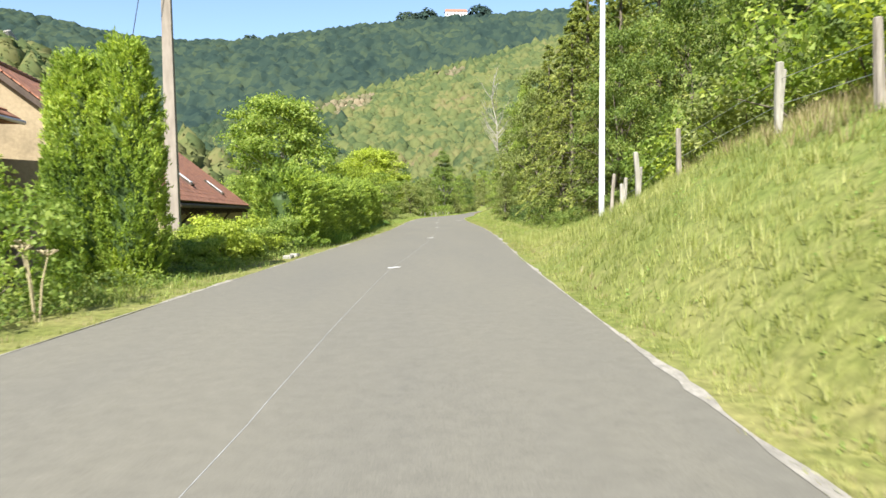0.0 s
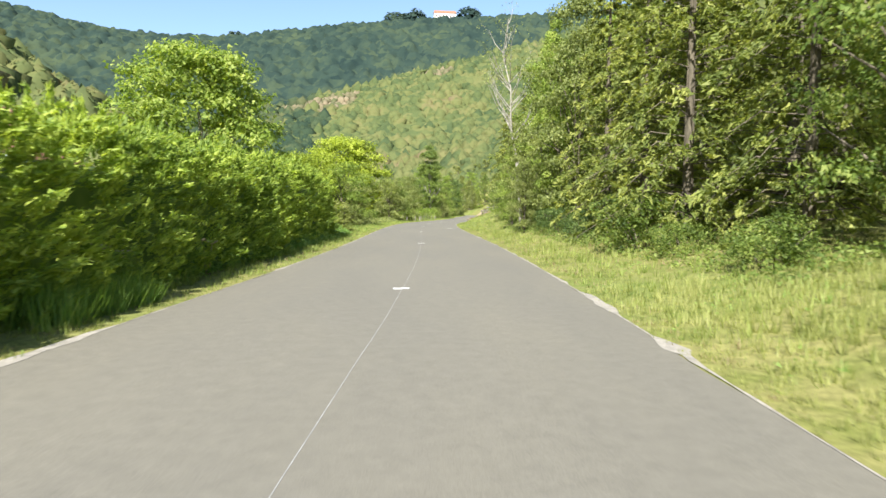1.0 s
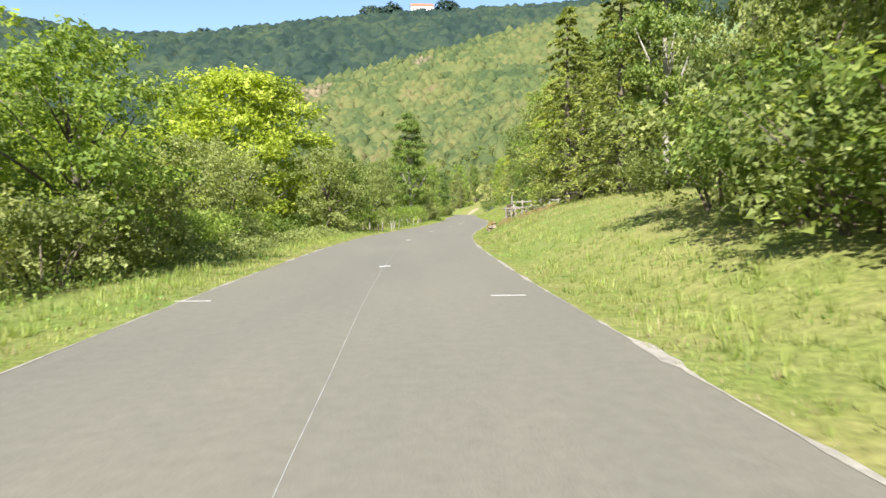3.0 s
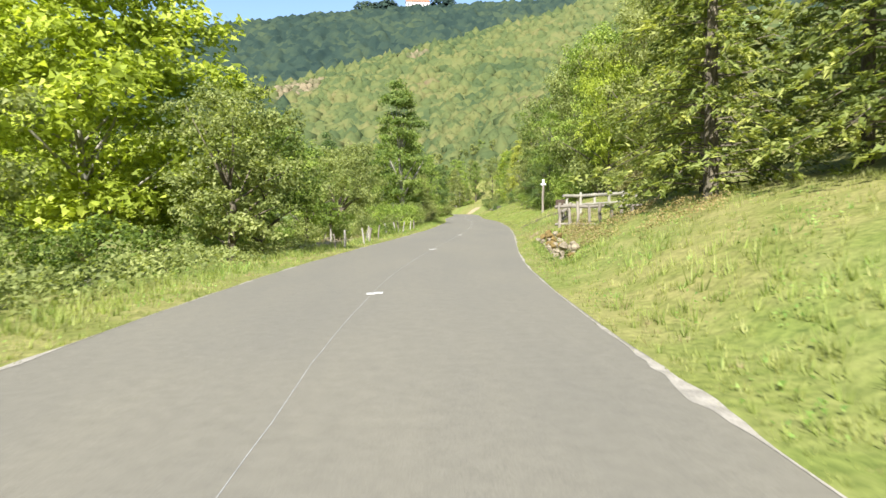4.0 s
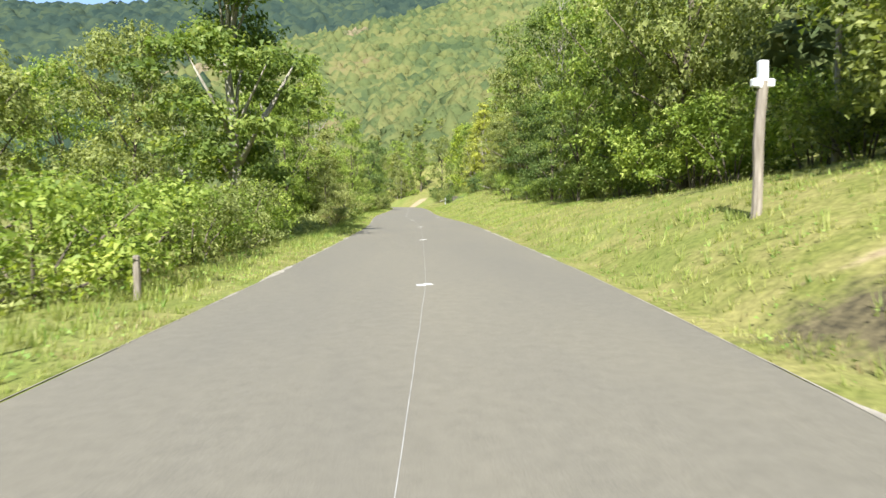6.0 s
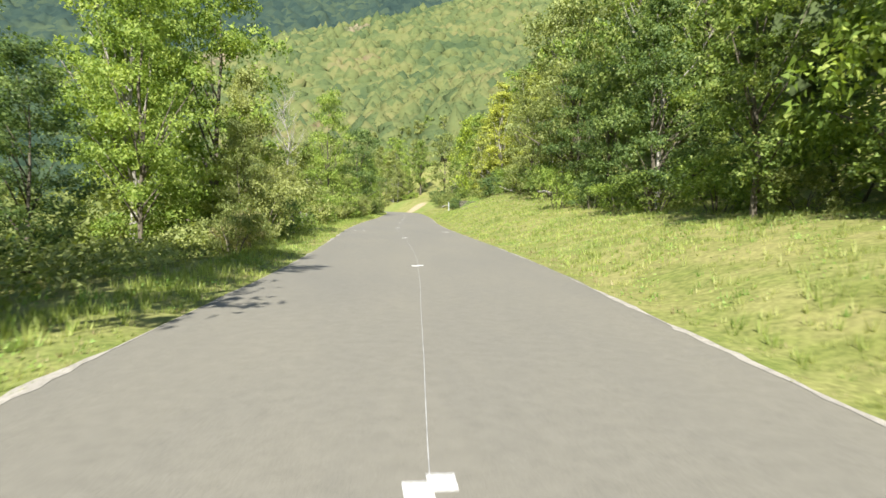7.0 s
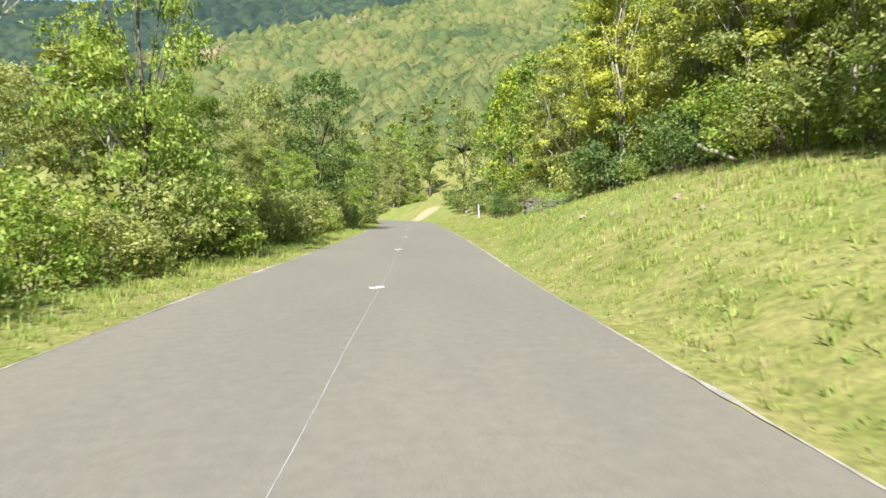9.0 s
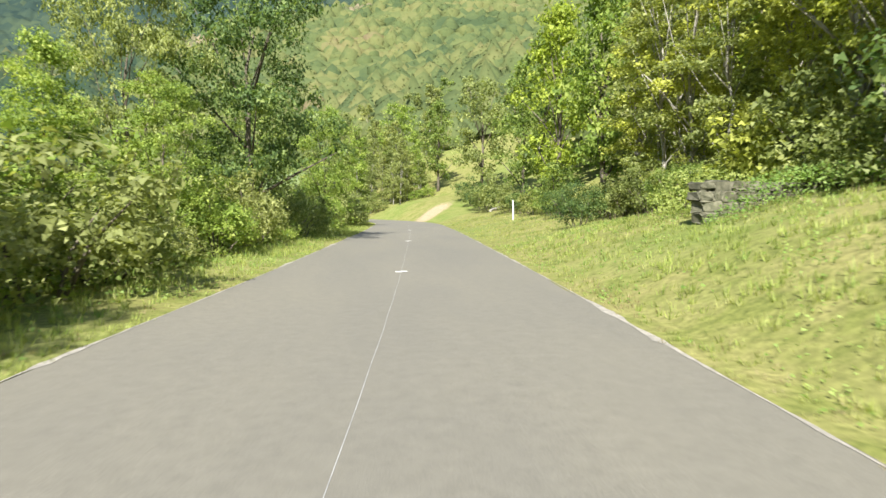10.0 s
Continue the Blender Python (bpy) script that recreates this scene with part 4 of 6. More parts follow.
for x, y, h, w in ((9.4, 81.5, 11.0, 1.0), (10.6, 92.5, 10, 1.1), (12.2, 97.5, 9, 1.0), (8.5, 87.6, 10.5, 1.1), (13, 88, 11, 1.1)):
    plant(T_FIR[COPIES.randrange(2)], x, y, h, w, L_CONIFER, "tall conifer behind the log railing", group="conifers behind the railing")
for x, y, h, w, m in ((14.2, 106.5, 11, .8, L_TAN), (13.6, 112.5, 9.5, .7, L_YELLOW), (14.8, 117, 12, .8, L_LIME), (15.8, 128, 13, .8, L_OLIVE), (17.0, 135, 13, .8, L_LIME), (18.2, 148.5, 13, .8, L_GREEN), (19.0, 161.5, 12, .8, L_OLIVE),
                      (23, 210, 13, .8, L_LIME), (23.4, 219, 14, .75, L_YELLOW),
                      (25, 228, 14, .85, L_GREEN), (26, 238, 14, .85, L_GREEN), (24, 248, 13, .9, L_OLIVE), (21, 262, 12, .9, L_GREEN), (17, 276, 12, .9, L_LIME)):
    plant((T_BACK if y > 205 or x - float(centre(y)) > 11.5 else T_ROUND)[COPIES.randrange(2)], x, y, h, w, m, group="wood along the road")
GOLD = random.Random(29)
for i in range(34):
    y = 172.0 + i * 1.05
    x = float(centre(y)) + GOLD.uniform(8.9, 13.5)
    plant(T_GOLD[i % 2], x, y, GOLD.uniform(8.0, 12.0), GOLD.uniform(0.9, 1.35), GOLD.choice([L_GOLD, L_GOLD, L_TAN, L_OLIVE, L_GOLD]), group="slender golden trees above the bank")
    if i % 2 == 0:
        plant(T_COPSE[i % 4 // 2], x - 0.4, y, GOLD.uniform(1.8, 3.4), 1.0, GOLD.choice([L_DARK, L_OLIVE, L_TAN, L_GOLD]), "leafy thicket below the golden trees")
for x, y, h, w, m in ((21.5, 123, 16, 1, L_GREEN), (22.5, 141, 16, 1, L_OLIVE), (23.5, 155, 15, 1, L_LIME), (25, 167, 15, 1, L_OLIVE), (26.5, 178, 15, 1, L_LIME), (27.5, 192, 16, 1, L_LIME), (29, 206, 17, 1, L_LIME),
                      (20, 116, 16, 1, L_OLIVE), (18, 66, 16, 1, L_GREEN), (17, 78, 16, 1, L_LIME), (17, 24, 14, 1, L_GREEN), (18, 12, 12, 1, L_LIME)):
    plant(T_BACK[COPIES.randrange(2)], x, y, h, w, m, group="tall trees of the wood")


def bare_birch(x, y, h, seed, label, lean=0.0):
    """A thin pale-stemmed tree with few leaves left on its twigs."""
    rng = np.random.default_rng(seed)
    ob = thing("bare_birch", x, y, ground_z(x, y), label, "tree")
    bm = bmesh.new()
    pts = [(0.0, 0.0, -0.3)] + [(lean * i + rng.uniform(-0.15, 0.15) * i * 0.4, rng.uniform(-0.15, 0.15) * i * 0.4, h * i / 6) for i in range(1, 7)]
    tube(bm, pts, [h * 0.008 * (1 - 0.14 * i) for i in range(7)], 7)
    tips = []
    for k in range(34):
        f = rng.uniform(0.28, 0.97)
        i = f * 6
        a = Vector(pts[int(i)]).lerp(Vector(pts[min(int(i) + 1, 6)]), i - int(i))
        an, L = rng.uniform(0, 6.28), h * 0.17 * (1.15 - f) + 0.5
        m = a + Vector((math.cos(an) * L * 0.5, math.sin(an) * L * 0.5, L * 0.55))
        e = a + Vector((math.cos(an) * L * 0.85, math.sin(an) * L * 0.85, L * 1.25))
        tube(bm, [a, m, e], [0.028, 0.018, 0.005], 4)
        for _ in range(3):
            g2 = m.lerp(e, rng.random()) 
            e2 = g2 + Vector((rng.uniform(-0.5, 0.5), rng.uniform(-0.5, 0.5), rng.uniform(0.1, 0.7)))
            tube(bm, [g2, e2], [0.010, 0.003], 3)
            tips.append(e2)
    part("trunk", bm, BARK_PALE, ob)
    c = np.repeat(np.array([v[:] for v in tips]), 7, axis=0) + rng.normal(0, 0.22, (len(tips) * 7, 3))
    leaves_ob("crown", leaves_at(c, rng.normal(size=c.shape) + [0, -0.3, 0.5], 0.10, rng, 0.6), L_OLIVE, ob)


plant(T_EDGE[0], 4.5, 47.6, 3.6, 0.85, L_OLIVE, "low bushy tree in front of the birch")
plant(T_EDGE[1], 4.7, 49.4, 5.2, 0.75, L_OLIVE, "dusty bushy tree in front of the birch")
plant(T_EDGE[0], 4.7, 53.6, 4.8, 0.85, L_LIME, "bushy young tree beside the birch")
bare_birch(4.9, 51.6, 11.0, 5, "thin half-bare birch with a pale trunk", -0.16)
bare_birch(15.8, 120.5, 12.0, 6, "thin half-bare birch with a pale trunk")
bare_birch(17.6, 147.5, 12.5, 7, "thin half-bare birch with a pale trunk")
bare_birch(19.4, 164.5, 10.5, 8, "thin half-bare birch with a pale trunk")
bare_birch(1.2, 174.2, 10.0, 9, "thin half-bare birch with a pale trunk")


# ---- garden: hedge, columns of thuja ----
def hedge(name, x0, x1, y0, y1, h, seed, label, plumes, per=46, lean=0.78, reach=0.46):
    """A clipped hedge along the road: an added solid box in dark leaf colour fills it, under feathery plumes that stand
    out in tufts.
    """
    rng = np.random.default_rng(seed)
    ob = thing(name, (x0 + x1) / 2, (y0 + y1) / 2, 0, label, "hedge")
    w, l = (x1 - x0) / 2, (y1 - y0) / 2
    bm = bmesh.new()
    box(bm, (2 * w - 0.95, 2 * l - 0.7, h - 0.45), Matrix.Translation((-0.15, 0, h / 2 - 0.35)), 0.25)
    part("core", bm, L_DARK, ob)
    area = np.array([2 * l * h, 2 * l * h * 0.35, 2 * w * h, 2 * w * h, 4 * w * l * 0.9])
    side = rng.choice(5, plumes, p=area / area.sum())
    a, b = rng.uniform(-1, 1, plumes), rng.random(plumes)
    p, d = np.zeros((plumes, 3)), np.zeros((plumes, 3))
    for k, (sx, sy) in enumerate(((1, 0), (-1, 0), (0, 1), (0, -1))):
        m = side == k
        p[m] = np.stack([np.where(sx, sx * w, a[m] * w), np.where(sy, sy * l, a[m] * l), h * b[m] * 0.94], -1)
        d[m] = (sx, sy, 0.0)
    m = side == 4
    p[m] = np.stack([a[m] * w * 0.9, (b[m] * 2 - 1) * l, np.full(m.sum(), h - 0.12)], -1)
    d[m] = (0, 0, 1)
    d[m, 0] = a[m] * 0.5
    p += unit(d) * (0.22 * wavy(p[:, 1] + p[:, 0], p[:, 2] * 0.8, 0.42, seed) + 0.20 * wavy(p[:, 1] * 1.3, p[:, 2] * 1.6, 0.25, seed + 2) - 0.24)[:, None]
    p[:, 0] -= np.clip(p[:, 0] / w, 0, 1) * lean * (np.maximum(p[:, 2], 0) / h) ** 1.3
    p[:, 1] -= np.sign(p[:, 1]) * np.clip(np.abs(p[:, 1]) - l + 0.5, 0, 1) * 0.7 * (np.maximum(p[:, 2], 0) / h) ** 2
    leaves_ob("foliage", sprays(p, d, np.where(side < 4, reach, 0.46), per, 0.092, rng, 0.55, 0.13), L_THUJA, ob)
    return ob


hedge("hedge", -5.55, -3.85, 19.5, 33.8, 2.3, 3, "long clipped thuja hedge beside the verge", 1400, 56, 0.66, 0.44)
hedge("hedge", -5.7, -4.15, 34.2, 45.6, 2.6, 4, "clipped thuja hedge with rounded end", 1150, 46, 0.25, 0.30)


def thuja(x, y, h, r, seed):
    """A columnar thuja: upright feathery plumes packed over a tall spindle."""
    rng = np.random.default_rng(seed)
    z0 = ground_z(x, y)
    ob = thing("columnar_thuja", x, y, z0, "tall columnar thuja with dense bright green sprays", "tree", group="garden thujas")
    bm = bmesh.new()
    tube(bm, [(0, 0, -0.3), (0, 0, h * 0.5), (0, 0, h * 0.95)], [0.09, 0.06, 0.015], 7)
    # fat spindle in the dark leaf colour fills the column behind the plumes
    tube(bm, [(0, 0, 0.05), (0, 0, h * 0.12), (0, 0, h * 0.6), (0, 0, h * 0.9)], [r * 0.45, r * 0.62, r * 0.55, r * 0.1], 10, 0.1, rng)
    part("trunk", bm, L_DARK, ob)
    n = 1350
    f = rng.random(n) ** 0.9 * 0.97
    a = rng.uniform(0, 2 * math.pi, n)
    env = r * np.minimum(1, 0.72 + f * 1.4) * np.sqrt(np.clip(1 - f ** 3.2, 0.03, 1))
    env = env * (0.86 + 0.15 * np.sin(a * 5 + f * 9 + seed) * np.cos(f * 21 + a * 2)) - 0.05
    p = np.stack([np.cos(a) * env, np.sin(a) * env, f * h - 0.10], -1)
    d = np.stack([np.cos(a), np.sin(a), 0.0 * a], -1)
    leaves_ob("crown", sprays(p, d, np.full(n, 0.22), 26, 0.062, rng, 1.3, 0.18), L_THUJA, ob)
    return ob


thuja(-5.80, 10.6, 3.85, 0.54, 1)
thuja(-5.12, 10.8, 4.05, 0.62, 2)


# ---- road markings and edges ----
CHALK_Y = [0, 3.4, 6.8, 12.7, 16, 20, 26, 40, 66, 74.4, 76, 80.3, 90, 100, 102.7, 120, 135, 139, 145, 150, 152, 155.6, 159, 165, 172, 173.6, 180.7]
CHALK_U = [0.04, 0.03, -0.04, -0.09, 0.0, 0.03, 0.04, 0.0, 0.0, -0.02, -0.07, -0.09, -0.02, -0.02, 0.03, 0.0, 0.01, 0.035, 0.045, 0.06, 0.0, -0.05, -0.06, 0.05, 0.13, 0.11, 0.0]
MARKS = [0.0, 13.0, 26.0, 40.1, 53.9, 67.3, 80.5, 91.3, 102.9, 114.9, 126.0, 136.5, 148.0, 159.1, 169.7, 180.2, 190.6, 203.0, 216.0]
for i, y in enumerate(MARKS):
    r = random.Random(i)
    bm = bmesh.new()
    for sx in (-1, 1):
        box(bm, (0.130, 0.17, 0.004), pose(sx * 0.056, sx * 0.035 + r.uniform(-0.015, 0.015), sx * 0.0012, 0, 0, r.uniform(-4, 4)))
    ob = part("chalk_mark", bm, PAINT)
    ob.location = (float(centre(y) + np.interp(y, CHALK_Y, CHALK_U) * 0.5), y, 0.0155)
    tagged(ob, "white pre-marking dash across the centre of the road", "road marking", "chalk marks", "")
chalk = strip("chalk_line", -4, 232, 0.5, -0.0025, 0.0025, 0.0135, CHALK, rough=0.009, seed=8, thick=0.003, sway=(CHALK_Y, CHALK_U))
tagged(chalk, "thin wavering white chalk line down the road", "road marking", kind="structure")
for y, us in ((62.0, (-2.65 + 0.25, 2.02)), (154.1, (2.14,)), (153.9, (2.24,)), (154.9, (-1.68,)), (154.75, (-2.1,))):
    for u in us:
        bm = bmesh.new()
        box(bm, (0.5 if y < 100 else 0.26 if u > 0 else 0.12, 0.05, 0.004), pose(0, 0, 0, 0, 0, -4))
        ob = part("edge_mark", bm, PAINT)
        ob.location = (float(centre(y)) + u, y, 0.0095)
        tagged(ob, "short white dash near the road edge", "road marking", "edge marks")


def ragged(name, y0, y1, u, width, seed, label, material=GRAVEL):
    """A crumbling pale fringe of gravel along the road's edge."""
    rng = np.random.default_rng(seed)
    y = np.arange(y0, y1, 0.22)
    n = len(y)
    w = np.convolve(rng.random(n + 8), np.hanning(9) / np.hanning(9).sum(), "valid")
    w = width * np.clip((w - 0.40) * 5.0, 0.12, 1.3) * rng.uniform(0.6, 1.3, n)
    w *= np.clip(0.75 + 1.1 * np.sin(y * 0.41 + seed) * np.sin(y * 0.173 + 0.39 * seed) + rng.uniform(-0.2, 0.2, n), 0.25, 1.25)
    s = 1 if u > 0 else -1
    a = np.stack([centre(y) + u - s * 0.014 - s * rng.uniform(0, 0.05, n) * w / width, y, np.full(n, 0.0035)], -1)
    b = np.stack([centre(y) + u + s * w, y, np.full(n, 0.001)], -1)
    c = b - [0, 0, 0.06]
    v = np.concatenate([a, b, c])
    f = []
    for k in range(2):
        for i in range(n - 1):
            f.append((k * n + i, (k + 1) * n + i, (k + 1) * n + i + 1, k * n + i + 1))
    return tagged(mesh_ob(name, v, f, material), label, "road edge", kind="structure")


ragged("road_edge", -4, 60, HALF_R, 0.075, 1, "crumbling pale gravel edge of the asphalt")
ragged("road_edge", 60, 240, HALF_R, 0.04, 2, "crumbling pale gravel edge of the asphalt")
ragged("road_edge", -4, 240, -HALF_L, 0.05, 3, "crumbling pale gravel edge of the asphalt")


# ---- farmhouse below the road ----
def farmhouse():
    """A long house with a steep tiled roof; its eaves line runs nearly along the road. Local y runs along the eaves, -x up the roof."""
    O, turn = (-8.6, 22.3), 12.0
    z0 = -1.4
    ob = thing("farmhouse", O[0], O[1], z0, "long ochre farmhouse with steep red tiled roof", "house", turn)
    eave, rise, deep, y0, y1 = 1.5 - z0, 0.8, 5.2, -2.0, 26.0
    top = eave + rise * deep
    wx0, wx1, wy0, wy1 = -2 * deep + 0.45, -0.45, y0 + 0.3, y1 - 0.3
    for name, cx, cy, sx, sy in (("wall", wx1 - 0.15, (wy0 + wy1) / 2, 0.3, wy1 - wy0), ("wall", wx0 + 0.15, (wy0 + wy1) / 2, 0.3, wy1 - wy0)):
        bm = bmesh.new()
        box(bm, (sx, sy, eave + 0.9), Matrix.Translation((cx, cy, (eave + 0.3) / 2 - 0.3)))
        part(name, bm, PLASTER, ob)
    for cy in (wy0 + 0.15, wy1 - 0.15):
        bm = bmesh.new()
        vs = []
        for y in (cy - 0.148, cy + 0.148):
            for x, z in ((wx0 + 0.3, -0.6), (wx1 - 0.3, -0.6), (wx1 - 0.3, eave + 0.35), (-deep, top - 0.2), (wx0 + 0.3, eave + 0.35)):
                vs.append(bm.verts.new((x, y, z)))
        bm.faces.new(vs[:5])
        bm.faces.new(list(reversed(vs[5:])))
        for i in range(5):
            bm.faces.new((vs[(i + 1) % 5], vs[i], vs[5 + i], vs[5 + (i + 1) % 5]))
        part("gable_wall", bm, PLASTER, ob)
    # roof slabs, then the tiles, cut short so dark slab strips mimic course shadows
    slope = math.atan(rise)
    length = deep / math.cos(slope)
    roofs = []
    for s in (1, -1):
        bm = bmesh.new()
        box(bm, (length, y1 - y0, 0.16), Matrix.Translation((-length / 2, 0, -0.09)))
        r = part("roof", bm, DARKWOOD, ob, "red clay tile roof")
        m = Matrix.Translation((0 if s > 0 else -2 * deep, (y0 + y1) / 2, eave)) @ pose(0, 0, 0, 0, 0, 0 if s > 0 else 180) @ pose(0, 0, 0, 0, math.degrees(slope), 0)
        r.matrix_local = m
        roofs.append(r)
    front = roofs[0]
    rng = np.random.default_rng(9)
    rows, gap, wide = int(length / 0.30), 0.30, 0.24
    cols = int((y1 - y0) / wide)
    bm = bmesh.new()
    r = bmesh.ops.create_cube(bm, size=1.0, matrix=Matrix.Diagonal((0.262, 0.228, 0.04, 1)))
    for v in bm.verts:
        if v.co.x > 0:
            v.co.z += 0.012
    tile_me = bpy.data.meshes.new("tile")
    bm.to_mesh(tile_me)
    bm.free()
    tile_me.materials.append(TILE)
    tv = np.array([v.co for v in tile_me.vertices])
    tf = [list(p.vertices) for p in tile_me.polygons]
    verts, faces, made = [], [], 0
    for i in range(rows):
        for j in range(cols):
            x, y = -0.10 - i * gap, -(y1 - y0) / 2 + (j + 0.5) * wide
            m = pose(x, y, 0.03 + rng.uniform(-0.004, 0.004), 0, 4.5 + rng.uniform(-0.8, 0.8), rng.uniform(-1.5, 1.5))
            along = y + (y0 + y1) / 2
            if 1.5 < along < 9.6 and i < 9 and made < 300:
                t = new("tile", tile_me)
                t.parent = front
                t.matrix_local = m
                made += 1
            else:
                k = len(verts) * 8
                verts.append(np.array([(m @ Vector(v))[:] for v in tv]))
                faces += [[k + a for a in f] for f in tf]
    rest = mesh_ob("roof_tiling", np.concatenate(verts), faces, TILE, front)
    tagged(rest, kind="stuff")
    # ridge caps, gutter, downpipe
    for j in range(int((y1 - y0) / 0.4)):
        y = y0 + 0.2 + j * 0.4
        bm = bmesh.new()
        tube(bm, [(-deep, y - 0.21, top + 0.02), (-deep, y + 0.2, top + 0.045)], [0.11, 0.125], 8)
        part("ridge_cap", bm, TILE, ob)
    bm = bmesh.new()
    tube(bm, [(0.07, y0, eave - 0.16), (0.07, y1, eave - 0.16)], [0.075, 0.075], 8)
    part("gutter", bm, DARKWOOD, ob, "dark brown gutter")
    for y in (1.2, 14.0):
        bm = bmesh.new()
        tube(bm, [(0.05, y, eave - 0.2), (-0.1, y, eave - 0.45), (-0.37, y, eave - 0.75), (-0.39, y, eave - 1.1), (-0.39, y, -0.3)], [0.05] * 5, 7)
        part("downpipe", bm, DARKWOOD, ob, "dark downpipe")
    for y, w in ((6.5, 1.35), (15.4, 1.1)):
        bm = bmesh.new()
        box(bm, (1.25, 0.85, 0.12), Matrix(), 0.015)
        sk = part("roof_window", bm, DARKWOOD, ob, "roof window with closed white blind")
        sk.matrix_local = Matrix.Translation((-w, y, eave + w * rise)) @ pose(0, 0, 0, 0, math.degrees(slope), 0) @ Matrix.Translation((0, 0, 0.09))
        bm = bmesh.new()
        box(bm, (1.02, 0.58, 0.03), Matrix.Translation((0, 0, 0.07)), 0.008)
        part("blind", bm, BLIND, sk)
    bm = bmesh.new()
    box(bm, (0.55, 0.95, 2.2), Matrix.Translation((-deep, 12.3, top - 0.2)), 0.02)
    chim = part("chimney", bm, CONCRETE, ob, "pale rendered chimney")
    bm = bmesh.new()
    box(bm, (0.66, 1.06, 0.10), Matrix.Translation((-deep, 12.3, top + 0.94)), 0.015)
    part("chimney_cap", bm, CONCRETE, chim)
    for y in np.arange(wy0 + 0.2, wy1, 0.9):
        bm = bmesh.new()
        box(bm, (0.5, 0.09, 0.12), Matrix.Translation((-0.24, float(y), eave - 0.28)) @ pose(0, 0, 0, 0, math.degrees(slope), 0))
        part("rafter_end", bm, DARKWOOD, ob)
    return ob


def side_house():
    """The taller house next to it: a hipped roof over a rendered wall."""
    ob = thing("village_house", -15.6, 14.4, -1.8, "ochre village house with hipped tile roof", "house", 8.0)
    w, l, e, t = 3.9, 3.3, 5.6, 8.0
    bm = bmesh.new()
    box(bm, (2 * w, 2 * l, e + 0.6), Matrix.Translation((0, 0, (e - 0.6) / 2)), 0.02)
    part("wall", bm, PLASTER, ob)
    bm = bmesh.new()
    o = 0.45
    base = [bm.verts.new(v) for v in ((-w - o, -l - o, e), (w + o, -l - o, e), (w + o, l + o, e), (-w - o, l + o, e))]
    low = [bm.verts.new(v.co - Vector((0, 0, 0.16))) for v in base]
    r0, r1 = bm.verts.new((-1.2, 0, t)), bm.verts.new((1.2, 0, t))
    for f in ((base[0], base[1], r1, r0), (base[2], base[3], r0, r1), (base[1], base[2], r1), (base[3], base[0], r0)):
        bm.faces.new(f)
    for i in range(4):
        bm.faces.new((base[(i + 1) % 4], base[i], low[i], low[(i + 1) % 4]))
    bm.faces.new(low)
    roof = part("roof", bm, TILE, ob)
    bm = bmesh.new()
    for k in range(1, 13):
        f = k / 13.0
        x, z = (w + o) * (1 - f) + 1.2 * f + 0.01, e + (t - e) * f
        y = (l + o) * (1 - f)
        box(bm, (0.05, 2 * y, 0.035), pose(x, 0, z + 0.015, 0, math.degrees(math.atan2(t - e, w + o - 1.2)), 0))
        box(bm, (2 * x, 0.05, 0.035), pose(0, -y - 0.01, z + 0.015, math.degrees(math.atan2(t - e, l + o)), 0, 0))
    part("tile_courses", bm, TILE, roof)
    bm = bmesh.new()
    q = [(-w - o, -l - o - 0.07, e - 0.12), (w + o + 0.07, -l - o - 0.07, e - 0.12), (w + o + 0.07, l + o, e - 0.12)]
    tube(bm, q, [0.07] * 3, 8)
    part("gutter", bm, ZINC, ob)
    for x, z in ((w + 0.01, 3.6), (w + 0.01, 1.2)):
        bm = bmesh.new()
        box(bm, (0.10, 1.05, 1.35), Matrix.Translation((x, -0.4, z)), 0.02)
        win = part("window", bm, WOOD_PALE, ob)
        bm = bmesh.new()
        box(bm, (0.04, 0.86, 1.16), Matrix.Translation((x + 0.05, -0.4, z)))
        part("pane", bm, GLASS_DARK, win)
    return ob


GLASS_DARK = plain("window_glass", (0.03, 0.035, 0.04), (0.05, 0.055, 0.06), 3, 0.08, 0.0, 0.001, 0.6, stain=0.1)
farmhouse()
side_house()


# ---- poles, wires, kerb stones ----
def utility_pole():
    x, y = -6.88, 16.9
    z = ground_z(x, y)
    ob = thing("utility_pole", x, y, z, "brown weathered concrete utility pole beside the house", "pole", 8)
    bm = bmesh.new()
    box(bm, (0.33, 0.24, 9.6), Matrix.Translation((0, 0, 4.4)), 0.02)
    for v in bm.verts:
        f = 1 - 0.045 * max(v.co.z, 0)
        v.co.x, v.co.y = v.co.x * f, v.co.y * f
    part("shaft", bm, POLE_BROWN, ob)
    bm = bmesh.new()
    box(bm, (0.9, 0.08, 0.08), Matrix.Translation((0, 0, 8.6)), 0.01)
    arm = part("cross_arm", bm, DARKWOOD, ob)
    for dx in (-0.38, 0.38):
        bm = bmesh.new()
        tube(bm, [(dx, 0, 8.62), (dx, 0, 8.72), (dx, 0, 8.74), (dx, 0, 8.82)], [0.02, 0.02, 0.05, 0.035], 8)
        part("insulator", bm, POLE_WHITE, arm)
    return Vector((x, y, z))


def wire(name, a, b, sag, label):
    a, b = Vector(a), Vector(b)
    pts = [a.lerp(b, i / 14) - Vector((0, 0, sag * 4 * (i / 14) * (1 - i / 14))) for i in range(15)]
    bm = bmesh.new()
    tube(bm, pts, [0.012] * 15, 5)
    tagged(part(name, bm, DARKWOOD), label, "cable")


